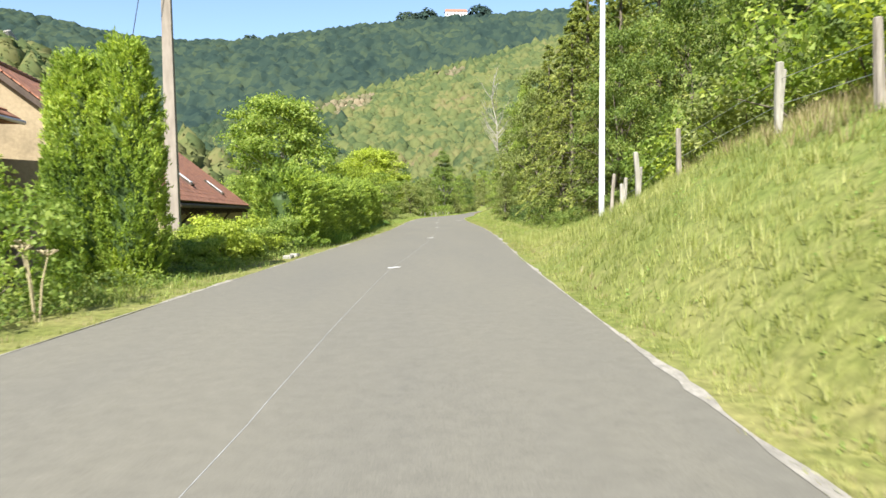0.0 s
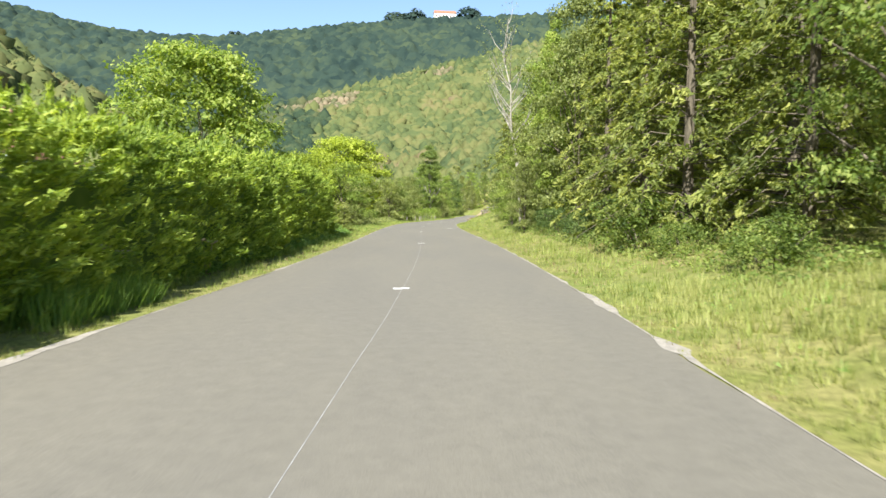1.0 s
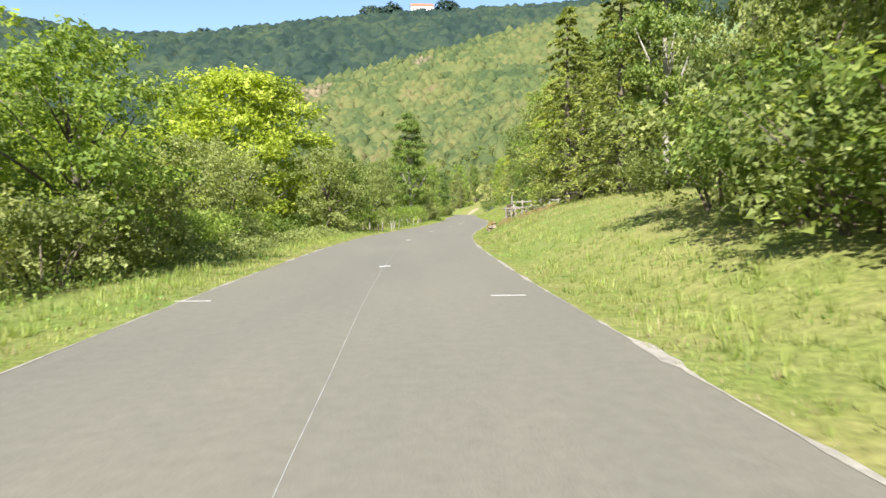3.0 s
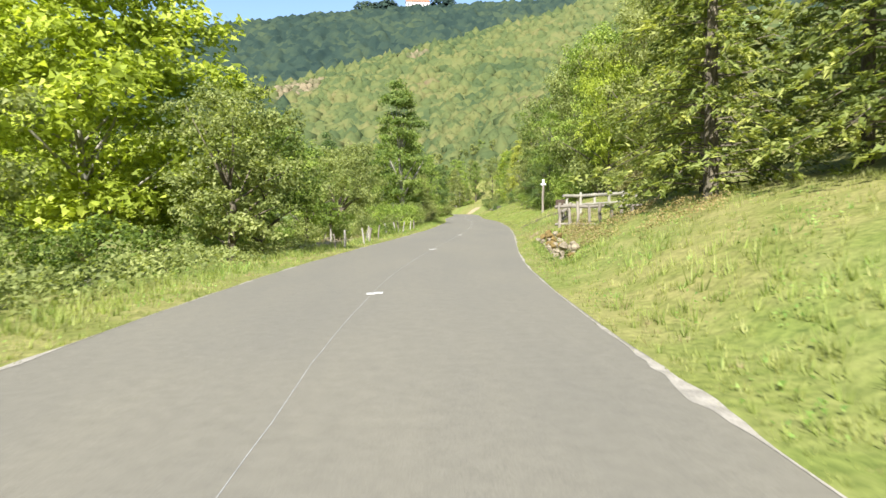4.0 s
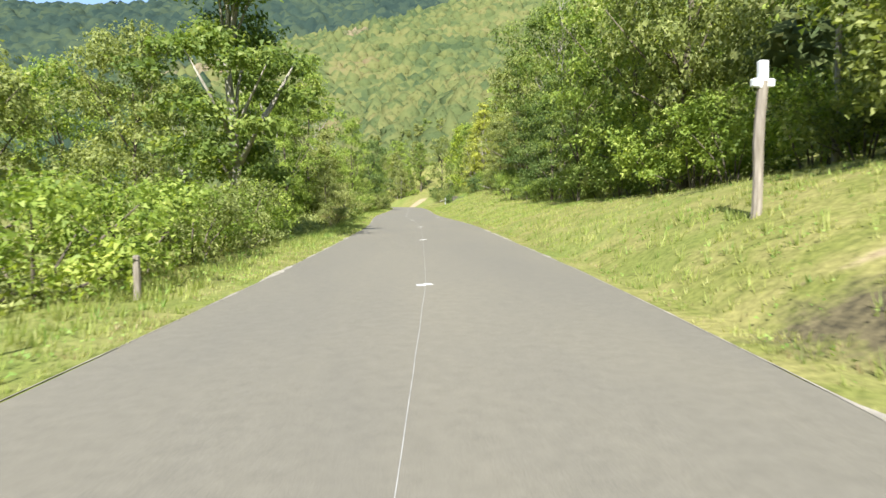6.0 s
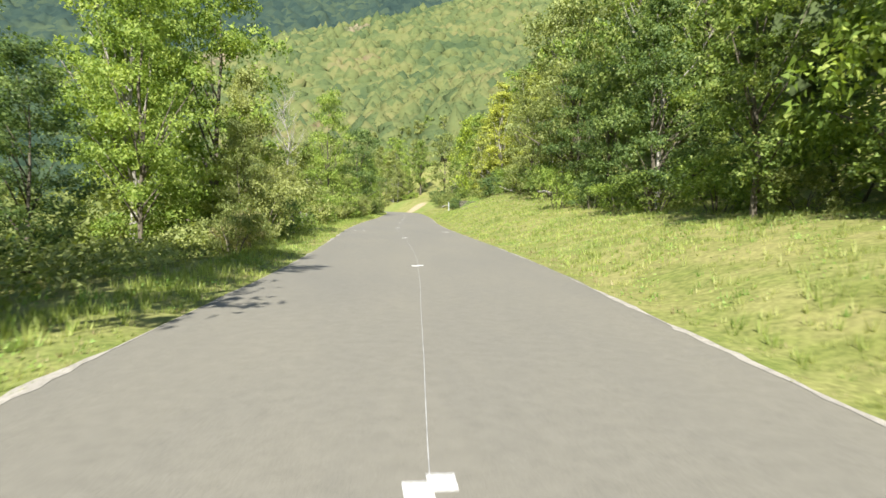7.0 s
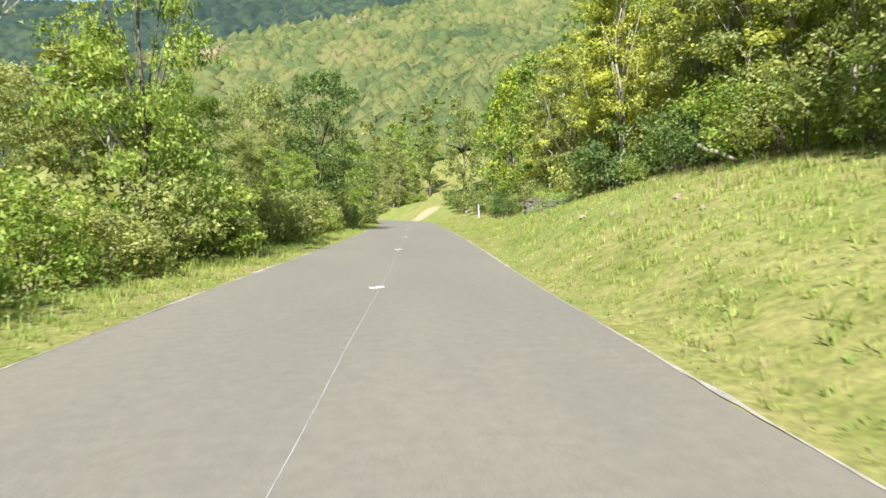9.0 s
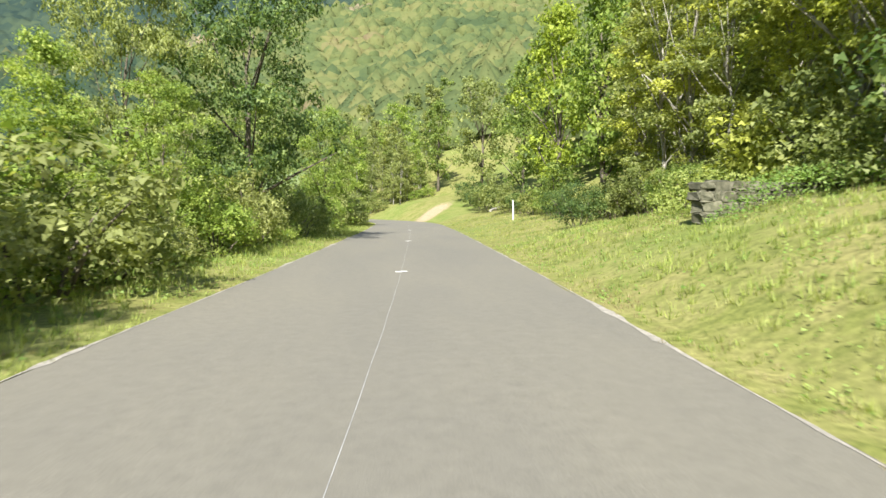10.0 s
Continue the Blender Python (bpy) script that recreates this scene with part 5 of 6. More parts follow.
def lamp_post():
    x, y = 3.97, 16.56
    z = ground_z(x, y)
    ob = thing("lamp_post", x, y, z, "slim white painted metal lamp post on the bank", "lamp post")
    bm = bmesh.new()
    tube(bm, [(0, 0, -0.4), (0, 0, 0.9), (0, 0, 7.6)], [0.078, 0.075, 0.052], 14)
    part("shaft", bm, POLE_WHITE, ob, smooth=True)
    bm = bmesh.new()
    box(bm, (0.10, 0.012, 0.34), Matrix.Translation((0, -0.076, 0.75)), 0.004)
    part("service_hatch", bm, POLE_WHITE, ob)
    bm = bmesh.new()
    tube(bm, [(0, 0, 7.5), (-0.12, 0, 7.85), (-0.6, 0, 8.05), (-1.1, 0, 8.08)], [0.05, 0.045, 0.04, 0.035], 8)
    arm = part("arm", bm, POLE_WHITE, ob, smooth=True)
    bm = bmesh.new()
    box(bm, (0.62, 0.22, 0.11), Matrix.Translation((-1.35, 0, 8.08)), 0.03)
    part("lamp_head", bm, ZINC, arm)


foot = utility_pole()
wire("overhead_wire", foot + Vector((-0.36, 0, 8.8)), (-24, -20, 7.0), 0.6, "thin dark overhead wire from the pole")
wire("overhead_wire", foot + Vector((0.36, 0, 8.8)), (-23, -20, 7.0), 0.6, "thin dark overhead wire from the pole")
wire("overhead_wire", foot + Vector((-0.3, 0, 8.7)), (-13.0, 27.0, 5.6), 0.25, "thin dark service wire to the house")
lamp_post()
for i in range(2):
    r = random.Random(40 + i)
    y = 16.0 + i * 0.6
    bm = bmesh.new()
    box(bm, (0.2, 0.42, 0.13), Matrix(), 0.025)
    for v in bm.verts:
        v.co += Vector((r.uniform(-0.01, 0.01), r.uniform(-0.012, 0.012), r.uniform(-0.012, 0.012)))
    ob = part("kerb_stone", bm, CONCRETE)
    ob.matrix_world = pose(float(centre(y)) - HALF_L - 0.34, y, 0.0, r.uniform(-3, 3), r.uniform(-4, 4), r.uniform(-4, 4))
    tagged(ob, "pale worn concrete kerb block at the road edge", "kerb", "kerb blocks")


# ---- fences, posts, railings ----
def stake(x, y, h, r, lean, seed, label, material, group, top="flat"):
    g = random.Random(seed)
    bm = bmesh.new()
    a, b = g.uniform(-lean, lean), g.uniform(-lean, lean)
    tube(bm, [(0, 0, -0.3), (a * h * 0.5 + g.uniform(-0.01, 0.01), b * h * 0.5, h * 0.5), (a * h, b * h, h), (a * h, b * h, h + 0.02)], [r, r * 0.95, r * 0.86, r * 0.6], 7, 0.10, np.random.default_rng(seed))
    ob = part("fence_post", bm, material, smooth=False)
    ob.location = (x, y, ground_z(x, y))
    return tagged(ob, label, "fence post", group)


for i, (x, y, h) in enumerate(((3.98, 15.7, 0.92), (4.15, 15.3, 0.52), (4.32, 14.6, 1.0), (5.1, 14.3, 1.05), (6.2, 12.3, 1.05), (5.35, 10.6, 1.1), (5.4, 8.2, 1.1), (5.2, 17.6, 0.95), (5.5, 20.2, 1.0))):
    stake(x, y, h, 0.066 if h > 0.95 else 0.05, 0.09, 70 + i, "pale weathered wooden fence post on the bank", WOOD_PALE if i % 3 else WOOD_GREY, "posts on the bank")
bm = bmesh.new()
for z in (0.45, 0.85):
    line = [(5.4, 8.2), (5.35, 10.6), (5.1, 14.3), (5.2, 17.6), (5.5, 20.2)]
    tube(bm, [(x, y, ground_z(x, y) + z) for x, y in line], [0.005] * 5, 4)
tagged(part("fence_wire", bm, ZINC), "rusty fence wire strung between the posts", "fence wire")
g = random.Random(90)
for k, (x, y) in enumerate(((-1.75, 92.3), (-1.6, 93.6), (-1.06, 96.1), (-1.0, 97.5), (-1.16, 98.4), (-1.14, 99.4), (-0.69, 99.5), (-0.46, 104.3), (-0.03, 106.5), (0.13, 107.6), (0.33, 108.1), (0.75, 111.0), (1.05, 114.3))):
    stake(x, y, g.uniform(0.46, 0.64), g.uniform(0.032, 0.05), 0.24, 100 + k, "leaning whitish wooden fence post by the meadow" if k % 3 else "leaning grey wooden fence post by the meadow", WOOD_PALE if k % 3 else WOOD_GREY, "leaning meadow posts")
for i, (x, y, h) in enumerate(((3.52, 152.2, 0.95), (3.62, 152.5, 0.5), (3.3, 154.8, 0.8), (3.45, 157.3, 0.7), (3.4, 158.9, 0.82), (3.7, 159.3, 0.7), (3.9, 166.0, 0.8))):
    stake(x, y, h, 0.055, 0.22, 160 + i, "leaning whitish wooden fence post by the shrubs", WOOD_PALE, "leaning meadow posts")
stake(20.3, 218.0, 1.2, 0.05, 0.02, 190, "slim white marker post on the verge", POLE_WHITE, "")


def beam(bm, a, b, r, seed, sides=8):
    a, b = Vector(a), Vector(b)
    q = np.random.default_rng(seed)
    pts = [a.lerp(b, i / 5) + Vector((q.uniform(-0.02, 0.02), q.uniform(-0.02, 0.02), q.uniform(-0.025, 0.025))) for i in range(6)]
    tube(bm, pts, [r * q.uniform(0.9, 1.1) for _ in pts], sides, 0.07, q)


def log_railing(name, ends, posts, h, low, seed, label, material, climb=1.0):
    """Posts with two rough rails between the ends given."""
    (ax, ay), (bx, by) = ends
    za = ground_z(ax, ay)
    zb = za + climb * (ground_z(bx, by) - za)
    ob = thing(name, ax, ay, za, label, "railing", group="log railings")
    g = random.Random(seed)
    for i in range(posts):
        f = i / (posts - 1)
        x, y = (bx - ax) * f, (by - ay) * f
        z = (zb - za) * f
        bm = bmesh.new()
        beam(bm, (x, y, z - 0.35), (x + g.uniform(-0.06, 0.06), y + g.uniform(-0.06, 0.06), z + h + g.uniform(-0.05, 0.12)), 0.060, seed + i, 7)
        part("post", bm, material, ob)
    for hh, r in ((h - 0.06, 0.062), (low, 0.050)):
        bm = bmesh.new()
        d = Vector((bx - ax, by - ay, zb - za)).normalized() * 0.25
        beam(bm, Vector((0.05, 0, hh)) - d, Vector((bx - ax + 0.05, by - ay, zb - za + hh)) + d, r, seed + 50)
        part("rail", bm, material, ob)
    return ob


log_railing("log_railing", ((6.35, 95.5), (8.35, 93.0)), 8, 0.84, 0.12, 5, "rough grey log railing beside the path", WOOD_GREY, 0.0)
log_railing("log_railing", ((7.28, 98.1), (10.6, 99.2)), 6, 1.05, 0.62, 6, "pale rough pole railing across the path", WOOD_PALE, 0.15)
log_railing("log_railing", ((6.5, 96.0), (7.1, 97.7)), 3, 0.55, 0.2, 7, "rough grey log railing corner", WOOD_GREY)
bm = bmesh.new()
box(bm, (0.42, 0.06, 0.36), Matrix(), 0.01)
board = part("notice_board", bm, DARKWOOD)
board.matrix_world = pose(6.98, 98.02, ground_z(6.98, 98.0) + 0.78, 0, 0, 15)
tagged(board, "small dark wooden board nailed to the railing", "board")


def wayside_post():
    x, y = 9.65, 114.4
    z = ground_z(x, y)
    ob = thing("wayside_post", x, y, z, "weathered pale post with a small white cross head", "post")
    bm = bmesh.new()
    beam(bm, (0, 0, -0.3), (0.06, 0, 1.95), 0.075, 3, 9)
    part("shaft", bm, WOOD_GREY, ob)
    bm = bmesh.new()
    box(bm, (0.34, 0.10, 0.12), Matrix.Translation((0.06, -0.02, 1.93)), 0.02)
    box(bm, (0.14, 0.10, 0.40), Matrix.Translation((0.06, -0.015, 2.05)), 0.02)
    part("cross_head", bm, POLE_WHITE, ob)


wayside_post()


# ---- stones, logs, bare ground ----
def rock(name, x, y, size, seed, label, category="stone", group="", squash=0.7, material=STONE, up=0.25, detail=2):
    bm = bmesh.new()
    bmesh.ops.create_icosphere(bm, subdivisions=detail, radius=1.0)
    q = np.random.default_rng(seed)
    off = Vector(q.uniform(0, 50, 3).tolist())
    cuts = [(Vector(q.normal(size=3).tolist()).normalized(), q.uniform(0.42, 0.75)) for _ in range(11)]
    for v in bm.verts:
        n = noise.noise(v.co * 1.1 + off) * 0.35 + noise.noise(v.co * 2.7 + off) * 0.16
        v.co = v.co * (1 + n)
        v.co.z *= squash
        for cut in cuts:
            over = v.co.dot(cut[0]) - cut[1]
            if over > 0:
                v.co -= cut[0] * over * 0.92
    ob = part(name, bm, material)
    ob.matrix_world = pose(x, y, ground_z(x, y) + size * up, q.uniform(-12, 12), q.uniform(-12, 12), q.uniform(0, 360)) @ Matrix.Diagonal((size, size * q.uniform(0.7, 1.0), size, 1))
    return tagged(ob, label, category, group)


g = random.Random(77)
for i in range(30):
    y = 85.1 + i * 0.21
    u = 3.58 + 0.14 * math.sin(i * 1.9) + g.uniform(-0.07, 0.10)
    courses = 1 + int(2.9 * abs(math.sin(i * 0.83 + 0.4)) * g.uniform(0.7, 1.1))
    z = 0.3
    for c in range(courses):
        mossy = c == courses - 1 and g.random() < 0.55
        rock("field_stone", float(centre(y)) + u + g.uniform(-0.02, 0.02), y + g.uniform(-0.02, 0.02), 0.115 + g.uniform(-0.02, 0.025), 240 + 4 * i + c, "ochre moss-covered stone of a tumbled low wall" if mossy else "pale field stone piled in a tumbled low wall", "stone", "tumbled wall", g.uniform(0.6, 1.0), OCHRE if mossy else RUBBLE, z)
        z += 1.0
for y, u in ((91.0, 3.62), (91.9, 3.5), (93.6, 3.42), (92.6, 3.46)):
    rock("field_stone", float(centre(y)) + u, y, g.uniform(0.09, 0.13), int(y * 10), "pale field stone lying in the verge", "stone", "tumbled wall", 0.9, RUBBLE, 0.4)


def stone_wall(x0, y0, turn, length, courses, seed):
    """An old dry stone wall of rough blocks, leaning back into the bank."""
    r = random.Random(seed)
    z0 = min(ground_z(x0, y0), ground_z(x0 + length * 0.97, y0 + length * 0.2))
    ob = thing("stone_wall", x0, y0, z0 - 0.22, "old dry stone wall half overgrown with weeds", "wall", turn)
    for c in range(courses):
        x = r.uniform(-0.1, 0.1)
        while x < length:
            w, h, d = r.uniform(0.16, 0.50), r.uniform(0.17, 0.23), r.uniform(0.25, 0.38)
            bm = bmesh.new()
            box(bm, (w, d, h), Matrix(), 0.035)
            for v in bm.verts:
                v.co += Vector((r.uniform(-0.045, 0.045), r.uniform(-0.04, 0.04), r.uniform(-0.03, 0.03)))
            st = part("stone", bm, STONE, ob)
            st.matrix_local = pose(x + w / 2, 0.05 * c + r.uniform(-0.04, 0.04), 0.12 + c * 0.205, r.uniform(-4, 4), r.uniform(-4, 4), r.uniform(-6, 6))
            x += w + 0.012


stone_wall(17.2, 189.6, 9, 4.5, 5, 12)
for i in range(5):
    yy = 172 + g.uniform(-5, 16)
    rock("verge_stone", float(centre(yy)) + 5.5 + g.uniform(-1.2, 2.2), yy, g.uniform(0.06, 0.12), 350 + i, "pale stone half sunk in the grass bank", "stone", "bank stones", 0.6, RUBBLE)
for i, (dx, dy, s) in enumerate(((0, 0, 9), (9, 6, 7), (-12, 4, 10), (22, 30, 8))):
    rock("crag", -172 + dx, 262 + dy, s, 400 + i, "pale rock crag on the far hillside", "rock", "hillside crags", 1.25, CONCRETE, 0.45, 3)


# trodden and scorched ground, where little grass grows: (x, y, half-width) along each
BARE = [[(7.7, 111.0, 0.3), (8.1, 109.6, 0.9), (8.6, 108.6, 0.9), (9.4, 107.6, 0.3)], [(8.6, 111.2, 0.15), (12.0, 109.5, 0.2)],
        [(5.7, 97.2, 0.3), (6.6, 99.2, 0.3)], [(-3.1, 93.5, 0.9), (-3.1, 98.5, 1.8), (-3.1, 103.5, 0.9)], [(19.5, 243, 1.4), (16.5, 254, 1.6)]]
for i, (a, b, r) in enumerate((((16.7, 160.5, 0.65), (18.5, 160.7, 0.25), 0.06), ((17.8, 175.2, 0.75), (19.1, 175.3, 0.0), 0.05), ((20.6, 226.5, 0.5), (22.6, 231.5, 0.5), 0.10))):
    bm = bmesh.new()
    beam(bm, (a[0], a[1], ground_z(a[0], a[1]) + a[2]), (b[0], b[1], ground_z(b[0], b[1]) + b[2]), r, 30 + i)
    tagged(part("fallen_branch", bm, BARK_PALE), "pale barkless fallen branch leaning in the shrubs", "branch", "fallen branches")


# ---- distant woods ----
def clump_field(name, pts, sizes, material, seed, label, leaves=26, leaf=0.42):
    """Tree crowns far off: each a loose ball of large leaf masses."""
    q = np.random.default_rng(seed)
    n = len(pts)
    d = unit(q.normal(size=(n, leaves, 3)))
    d[..., 2] = np.where(d[..., 2] < -0.35, -d[..., 2], d[..., 2])
    rad = sizes[:, None, None] * np.array([0.66, 0.66, 0.78]) * q.uniform(0.75, 1.05, (n, leaves, 1))
    c = pts[:, None, :] + d * rad + np.array([0, 0, 0.38]) * sizes[:, None, None]
    c = c.reshape(-1, 3)
    nn = d.reshape(-1, 3) + q.normal(0, 0.12, (n * leaves, 3)) + np.array([0, -0.1, 0.25])
    tris = leaves_at(c, nn, np.repeat(sizes * leaf, leaves), q, 0.95)
    return tagged(leaves_ob(name, tris, material), label, "woods", kind="stuff")


def crown_field(name, pts, sizes, material, seed, label, leaves=10, cut=-0.35, tall=(0.75, 1.5), rise=0.14, ragged=0.08, leaf=0.24, fine=2):
    """Tree crowns far off: each a lumpy dome with ragged boughs standing out of it."""
    q = np.random.default_rng(seed)
    bm = bmesh.new()
    bmesh.ops.create_icosphere(bm, subdivisions=fine, radius=1.0)
    bm.verts.ensure_lookup_table()
    keep_faces = [f for f in bm.faces if f.calc_center_median().z > cut]
    used = sorted({v.index for f in keep_faces for v in f.verts})
    where = {k: i for i, k in enumerate(used)}
    bv = np.array([bm.verts[k].co[:] for k in used])
    bf = np.array([[where[v.index] for v in f.verts] for f in keep_faces])
    bm.free()
    n, m = len(pts), len(bv)
    a = q.uniform(0, 2 * math.pi, (n, 1))
    x, y = bv[:, 0] * np.cos(a) - bv[:, 1] * np.sin(a), bv[:, 0] * np.sin(a) + bv[:, 1] * np.cos(a)
    d = np.stack([x, y, np.tile(bv[:, 2], (n, 1))], -1)
    tall = q.uniform(*tall, (n, 1, 1)) * np.array([0, 0, 1]) + np.array([1, 1, 0])
    ph = q.uniform(0, 6.28, (n, 1))
    lump = 1 + 0.16 * np.sin(d[..., 0] * 3.1 + ph) * np.cos(d[..., 1] * 2.7 + 2 * ph) + 0.12 * np.sin(d[..., 2] * 5 + ph) + q.normal(0, ragged, (n, m))
    rad = sizes[:, None, None] * 0.62
    core = 0.92 if leaves > 20 else 1.0
    v = pts[:, None] + d * tall * rad * core * lump[..., None] + np.array([0, 0, rise]) * sizes[:, None, None]
    f = (bf[None] + (np.arange(n) * m)[:, None, None]).reshape(-1, 3)
    v = v.reshape(-1, 3)
    if leaves:
        k = q.integers(len(bf), size=(n, leaves))
        w = q.dirichlet((1, 1, 1), (n, leaves))
        row = np.arange(n)[:, None, None]
        e = (d[row, bf[k]] * w[..., None]).sum(2)
        c = (v.reshape(n, m, 3)[row, bf[k]] * w[..., None]).sum(2) + e * rad * 0.03
        t = leaves_at(c.reshape(-1, 3), unit(e.reshape(-1, 3)) + q.normal(0, 0.42, (n * leaves, 3)), np.repeat(sizes * leaf, leaves), q, 0.9).reshape(-1, 3)
        f = np.concatenate([f, np.arange(len(t)).reshape(-1, 3) + len(v)])
        v = np.concatenate([v, t])
    me = bpy.data.meshes.new(name)
    me.vertices.add(len(v))
    me.vertices.foreach_set("co", v.astype(np.float32).ravel())
    me.loops.add(len(f) * 3)
    me.loops.foreach_set("vertex_index", f.astype(np.int32).ravel())
    me.polygons.add(len(f))
    me.polygons.foreach_set("loop_start", np.arange(0, len(f) * 3, 3, dtype=np.int32))
    me.update(calc_edges=True)
    me.polygons.foreach_set("use_smooth", [ragged < 0.2] * len(f))
    me.materials.append(material)
    return tagged(new(name, me), label, "woods", kind="stuff")


def scatter(x0, x1, y0, y1, gap, seed, keep=None):
    q = np.random.default_rng(seed)
    xs, ys = np.meshgrid(np.arange(x0, x1, gap), np.arange(y0, y1, gap))
    x = (xs + q.uniform(-0.5, 0.5, xs.shape) * gap).ravel()
    y = (ys + q.uniform(-0.5, 0.5, xs.shape) * gap).ravel()
    m = np.ones(len(x), bool) if keep is None else keep(x, y)
    x, y = x[m], y[m]
    return np.stack([x, y, height(x, y)], -1), q.uniform(0.6, 1.4, len(x)) * gap


def in_view(x, y, margin=0.78):
    return np.abs(x - 0.06 * y) < margin * (y + 40)


def canopy(name, x0, x1, y0, y1, gap, cell, bump, keep, material, seed, label, tufts=0, tuft=1.0):
    """The roof of a wood far off: one sheet over the ground, bulging crown by crown."""
    q = np.random.default_rng(seed)
    xs, ys = np.meshgrid(np.arange(x0, x1, gap), np.arange(y0, y1, gap))
    nx, ny = int((x1 - x0) / cell) + 4, int((y1 - y0) / cell) + 4
    jx, jy, big = q.random((ny, nx)), q.random((ny, nx)), q.uniform(0.55, 1.25, (ny, nx))
    ci, cj = ((ys - y0) / cell).astype(int) + 1, ((xs - x0) / cell).astype(int) + 1
    top = np.zeros(xs.shape)
    for di in (-1, 0, 1):
        for dj in (-1, 0, 1):
            i, j = ci + di, cj + dj
            d2 = ((xs - x0) / cell + 1 - j - jx[i, j]) ** 2 + ((ys - y0) / cell + 1 - i - jy[i, j]) ** 2
            top = np.maximum(top, big[i, j] * np.sqrt(np.clip(1 - d2 / 0.62, 0, 1)))
    x = xs + q.normal(0, gap * 0.12, xs.shape)
    y = ys + q.normal(0, gap * 0.12, xs.shape)
    z = height(x, y) + 1.5 + bump * top + q.normal(0, bump * 0.09, xs.shape)
    n, m = xs.shape
    i = np.arange(n * m).reshape(n, m)
    f = np.stack([i[:-1, :-1], i[:-1, 1:], i[1:, 1:], i[1:, :-1]], -1).reshape(-1, 4)
    f = f[keep(x, y, z).ravel()[f].all(1)]
    used, f = np.unique(f, return_inverse=True)
    v = np.stack([x, y, z], -1).reshape(-1, 3)[used]
    f = f.reshape(-1, 4).tolist()
    if tufts:
        slope = np.stack([-np.gradient(z, gap, axis=1), -np.gradient(z, gap, axis=0), np.ones_like(z)], -1).reshape(-1, 3)[used]
        k = q.integers(len(v), size=tufts)
        c = v[k] + q.normal(0, gap * 0.4, (tufts, 3)) * [1, 1, 0.35]
        t = leaves_at(c, unit(slope[k]) + q.normal(0, 0.35, (tufts, 3)), np.full(tufts, tuft), q, 0.95).reshape(-1, 3)
        f += (np.arange(len(t)).reshape(-1, 3) + len(v)).tolist()
        v = np.concatenate([v, t])
    return tagged(mesh_ob(name, v, f, material, smooth=True), label, "woods", kind="stuff")


# Lower slope: its greens have less shade mixed in than the ridge's.
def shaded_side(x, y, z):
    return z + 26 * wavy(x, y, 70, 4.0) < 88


def beyond(x, y):
    return in_view(x, y) & (y - 0.15 * x > 640)


canopy("far_forest", -950, 950, 650, 1262, 4.2, 13.0, 13.0, lambda x, y, z: beyond(x, y) & ~shaded_side(x, y, z), WOODS_SHADED, 2, "wooded ridge beyond the valley, shade painted into its green")
canopy("valley_side_forest", -950, 950, 650, 1262, 4.2, 13.0, 13.0, lambda x, y, z: beyond(x, y) & shaded_side(x, y, z - 9), WOODS_HALFSHADE, 2, "mixed wood above the valley floor, shade painted into its green", 12000, 2.4)


def dry_spot(x, y):
    return (np.hypot((x - 4) / 21, (y - 574) / 20) < 1) | (np.hypot((x + 84) / 34, (y - 541) / 34) < 1) | (np.hypot((x + 125) / 36, (y - 572) / 18) < 1)


def lit_wood(x, y):
    return in_view(x, y) & ((y > 328) | (x - centre(y) > 32)) & (y - 0.15 * x < 645) & ~(dry_spot(x, y) & (wavy(x, y, 6.0, 5.0) < 0.6))


# Left part of the hillside, coloured with shade painted into the green.
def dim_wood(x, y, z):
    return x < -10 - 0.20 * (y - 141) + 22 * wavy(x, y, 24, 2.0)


canopy("hill_undergrowth", -290, 200, 286, 660, 4.0, 7.0, 4.6, lambda x, y, z: in_view(x, y) & ((y > 326) | (x - centre(y) > 30)) & (y - 0.15 * x < 655) & ~dry_spot(x, y), WOODS_LIT, 15, "green undergrowth of the hillside wood")
p, s = scatter(-280, 190, 290, 650, 5.6, 3, lit_wood)
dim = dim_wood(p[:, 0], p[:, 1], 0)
crown_field("hill_forest", p[dim], s[dim] * 1.5, WOODS_HALFSHADE, 15, "wood on the left of the hillside, shade painted into its green", 38, tall=(0.9, 1.6), rise=0.25, ragged=0.13, leaf=0.085, fine=1)
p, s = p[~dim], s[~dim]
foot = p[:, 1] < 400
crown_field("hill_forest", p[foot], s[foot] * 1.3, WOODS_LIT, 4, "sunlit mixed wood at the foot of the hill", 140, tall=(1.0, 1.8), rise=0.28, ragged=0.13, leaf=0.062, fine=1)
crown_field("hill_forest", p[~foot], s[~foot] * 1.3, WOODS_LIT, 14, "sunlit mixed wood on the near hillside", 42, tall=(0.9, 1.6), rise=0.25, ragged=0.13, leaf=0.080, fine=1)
p, s = scatter(-200, 140, 440, 650, 5.0, 5, lambda x, y: dry_spot(x, y))
crown_field("dry_scrub", p, s * 0.75, SCRUB, 6, "tan dry scrub on the hillside", 3, fine=1)
p, s = scatter(-420, -66, 60, 640, 8.5, 7, lambda x, y: (x - centre(y) < -76) & (y > -1.05 * x - 60) & (wavy(x, y, 40, 3.0) > -0.75) & (y < 300))
crown_field("valley_forest", p, s * 1.1, WOODS_LIT, 8, "wooded slope across the valley", 60, leaf=0.13, fine=1)
p, s = scatter(14, 330, 20, 246, 7.0, 9, lambda x, y: (x - np.maximum(centre(y), 0) > 17) & (x - centre(y) < 26 + 0.45 * np.maximum(y, 20)))
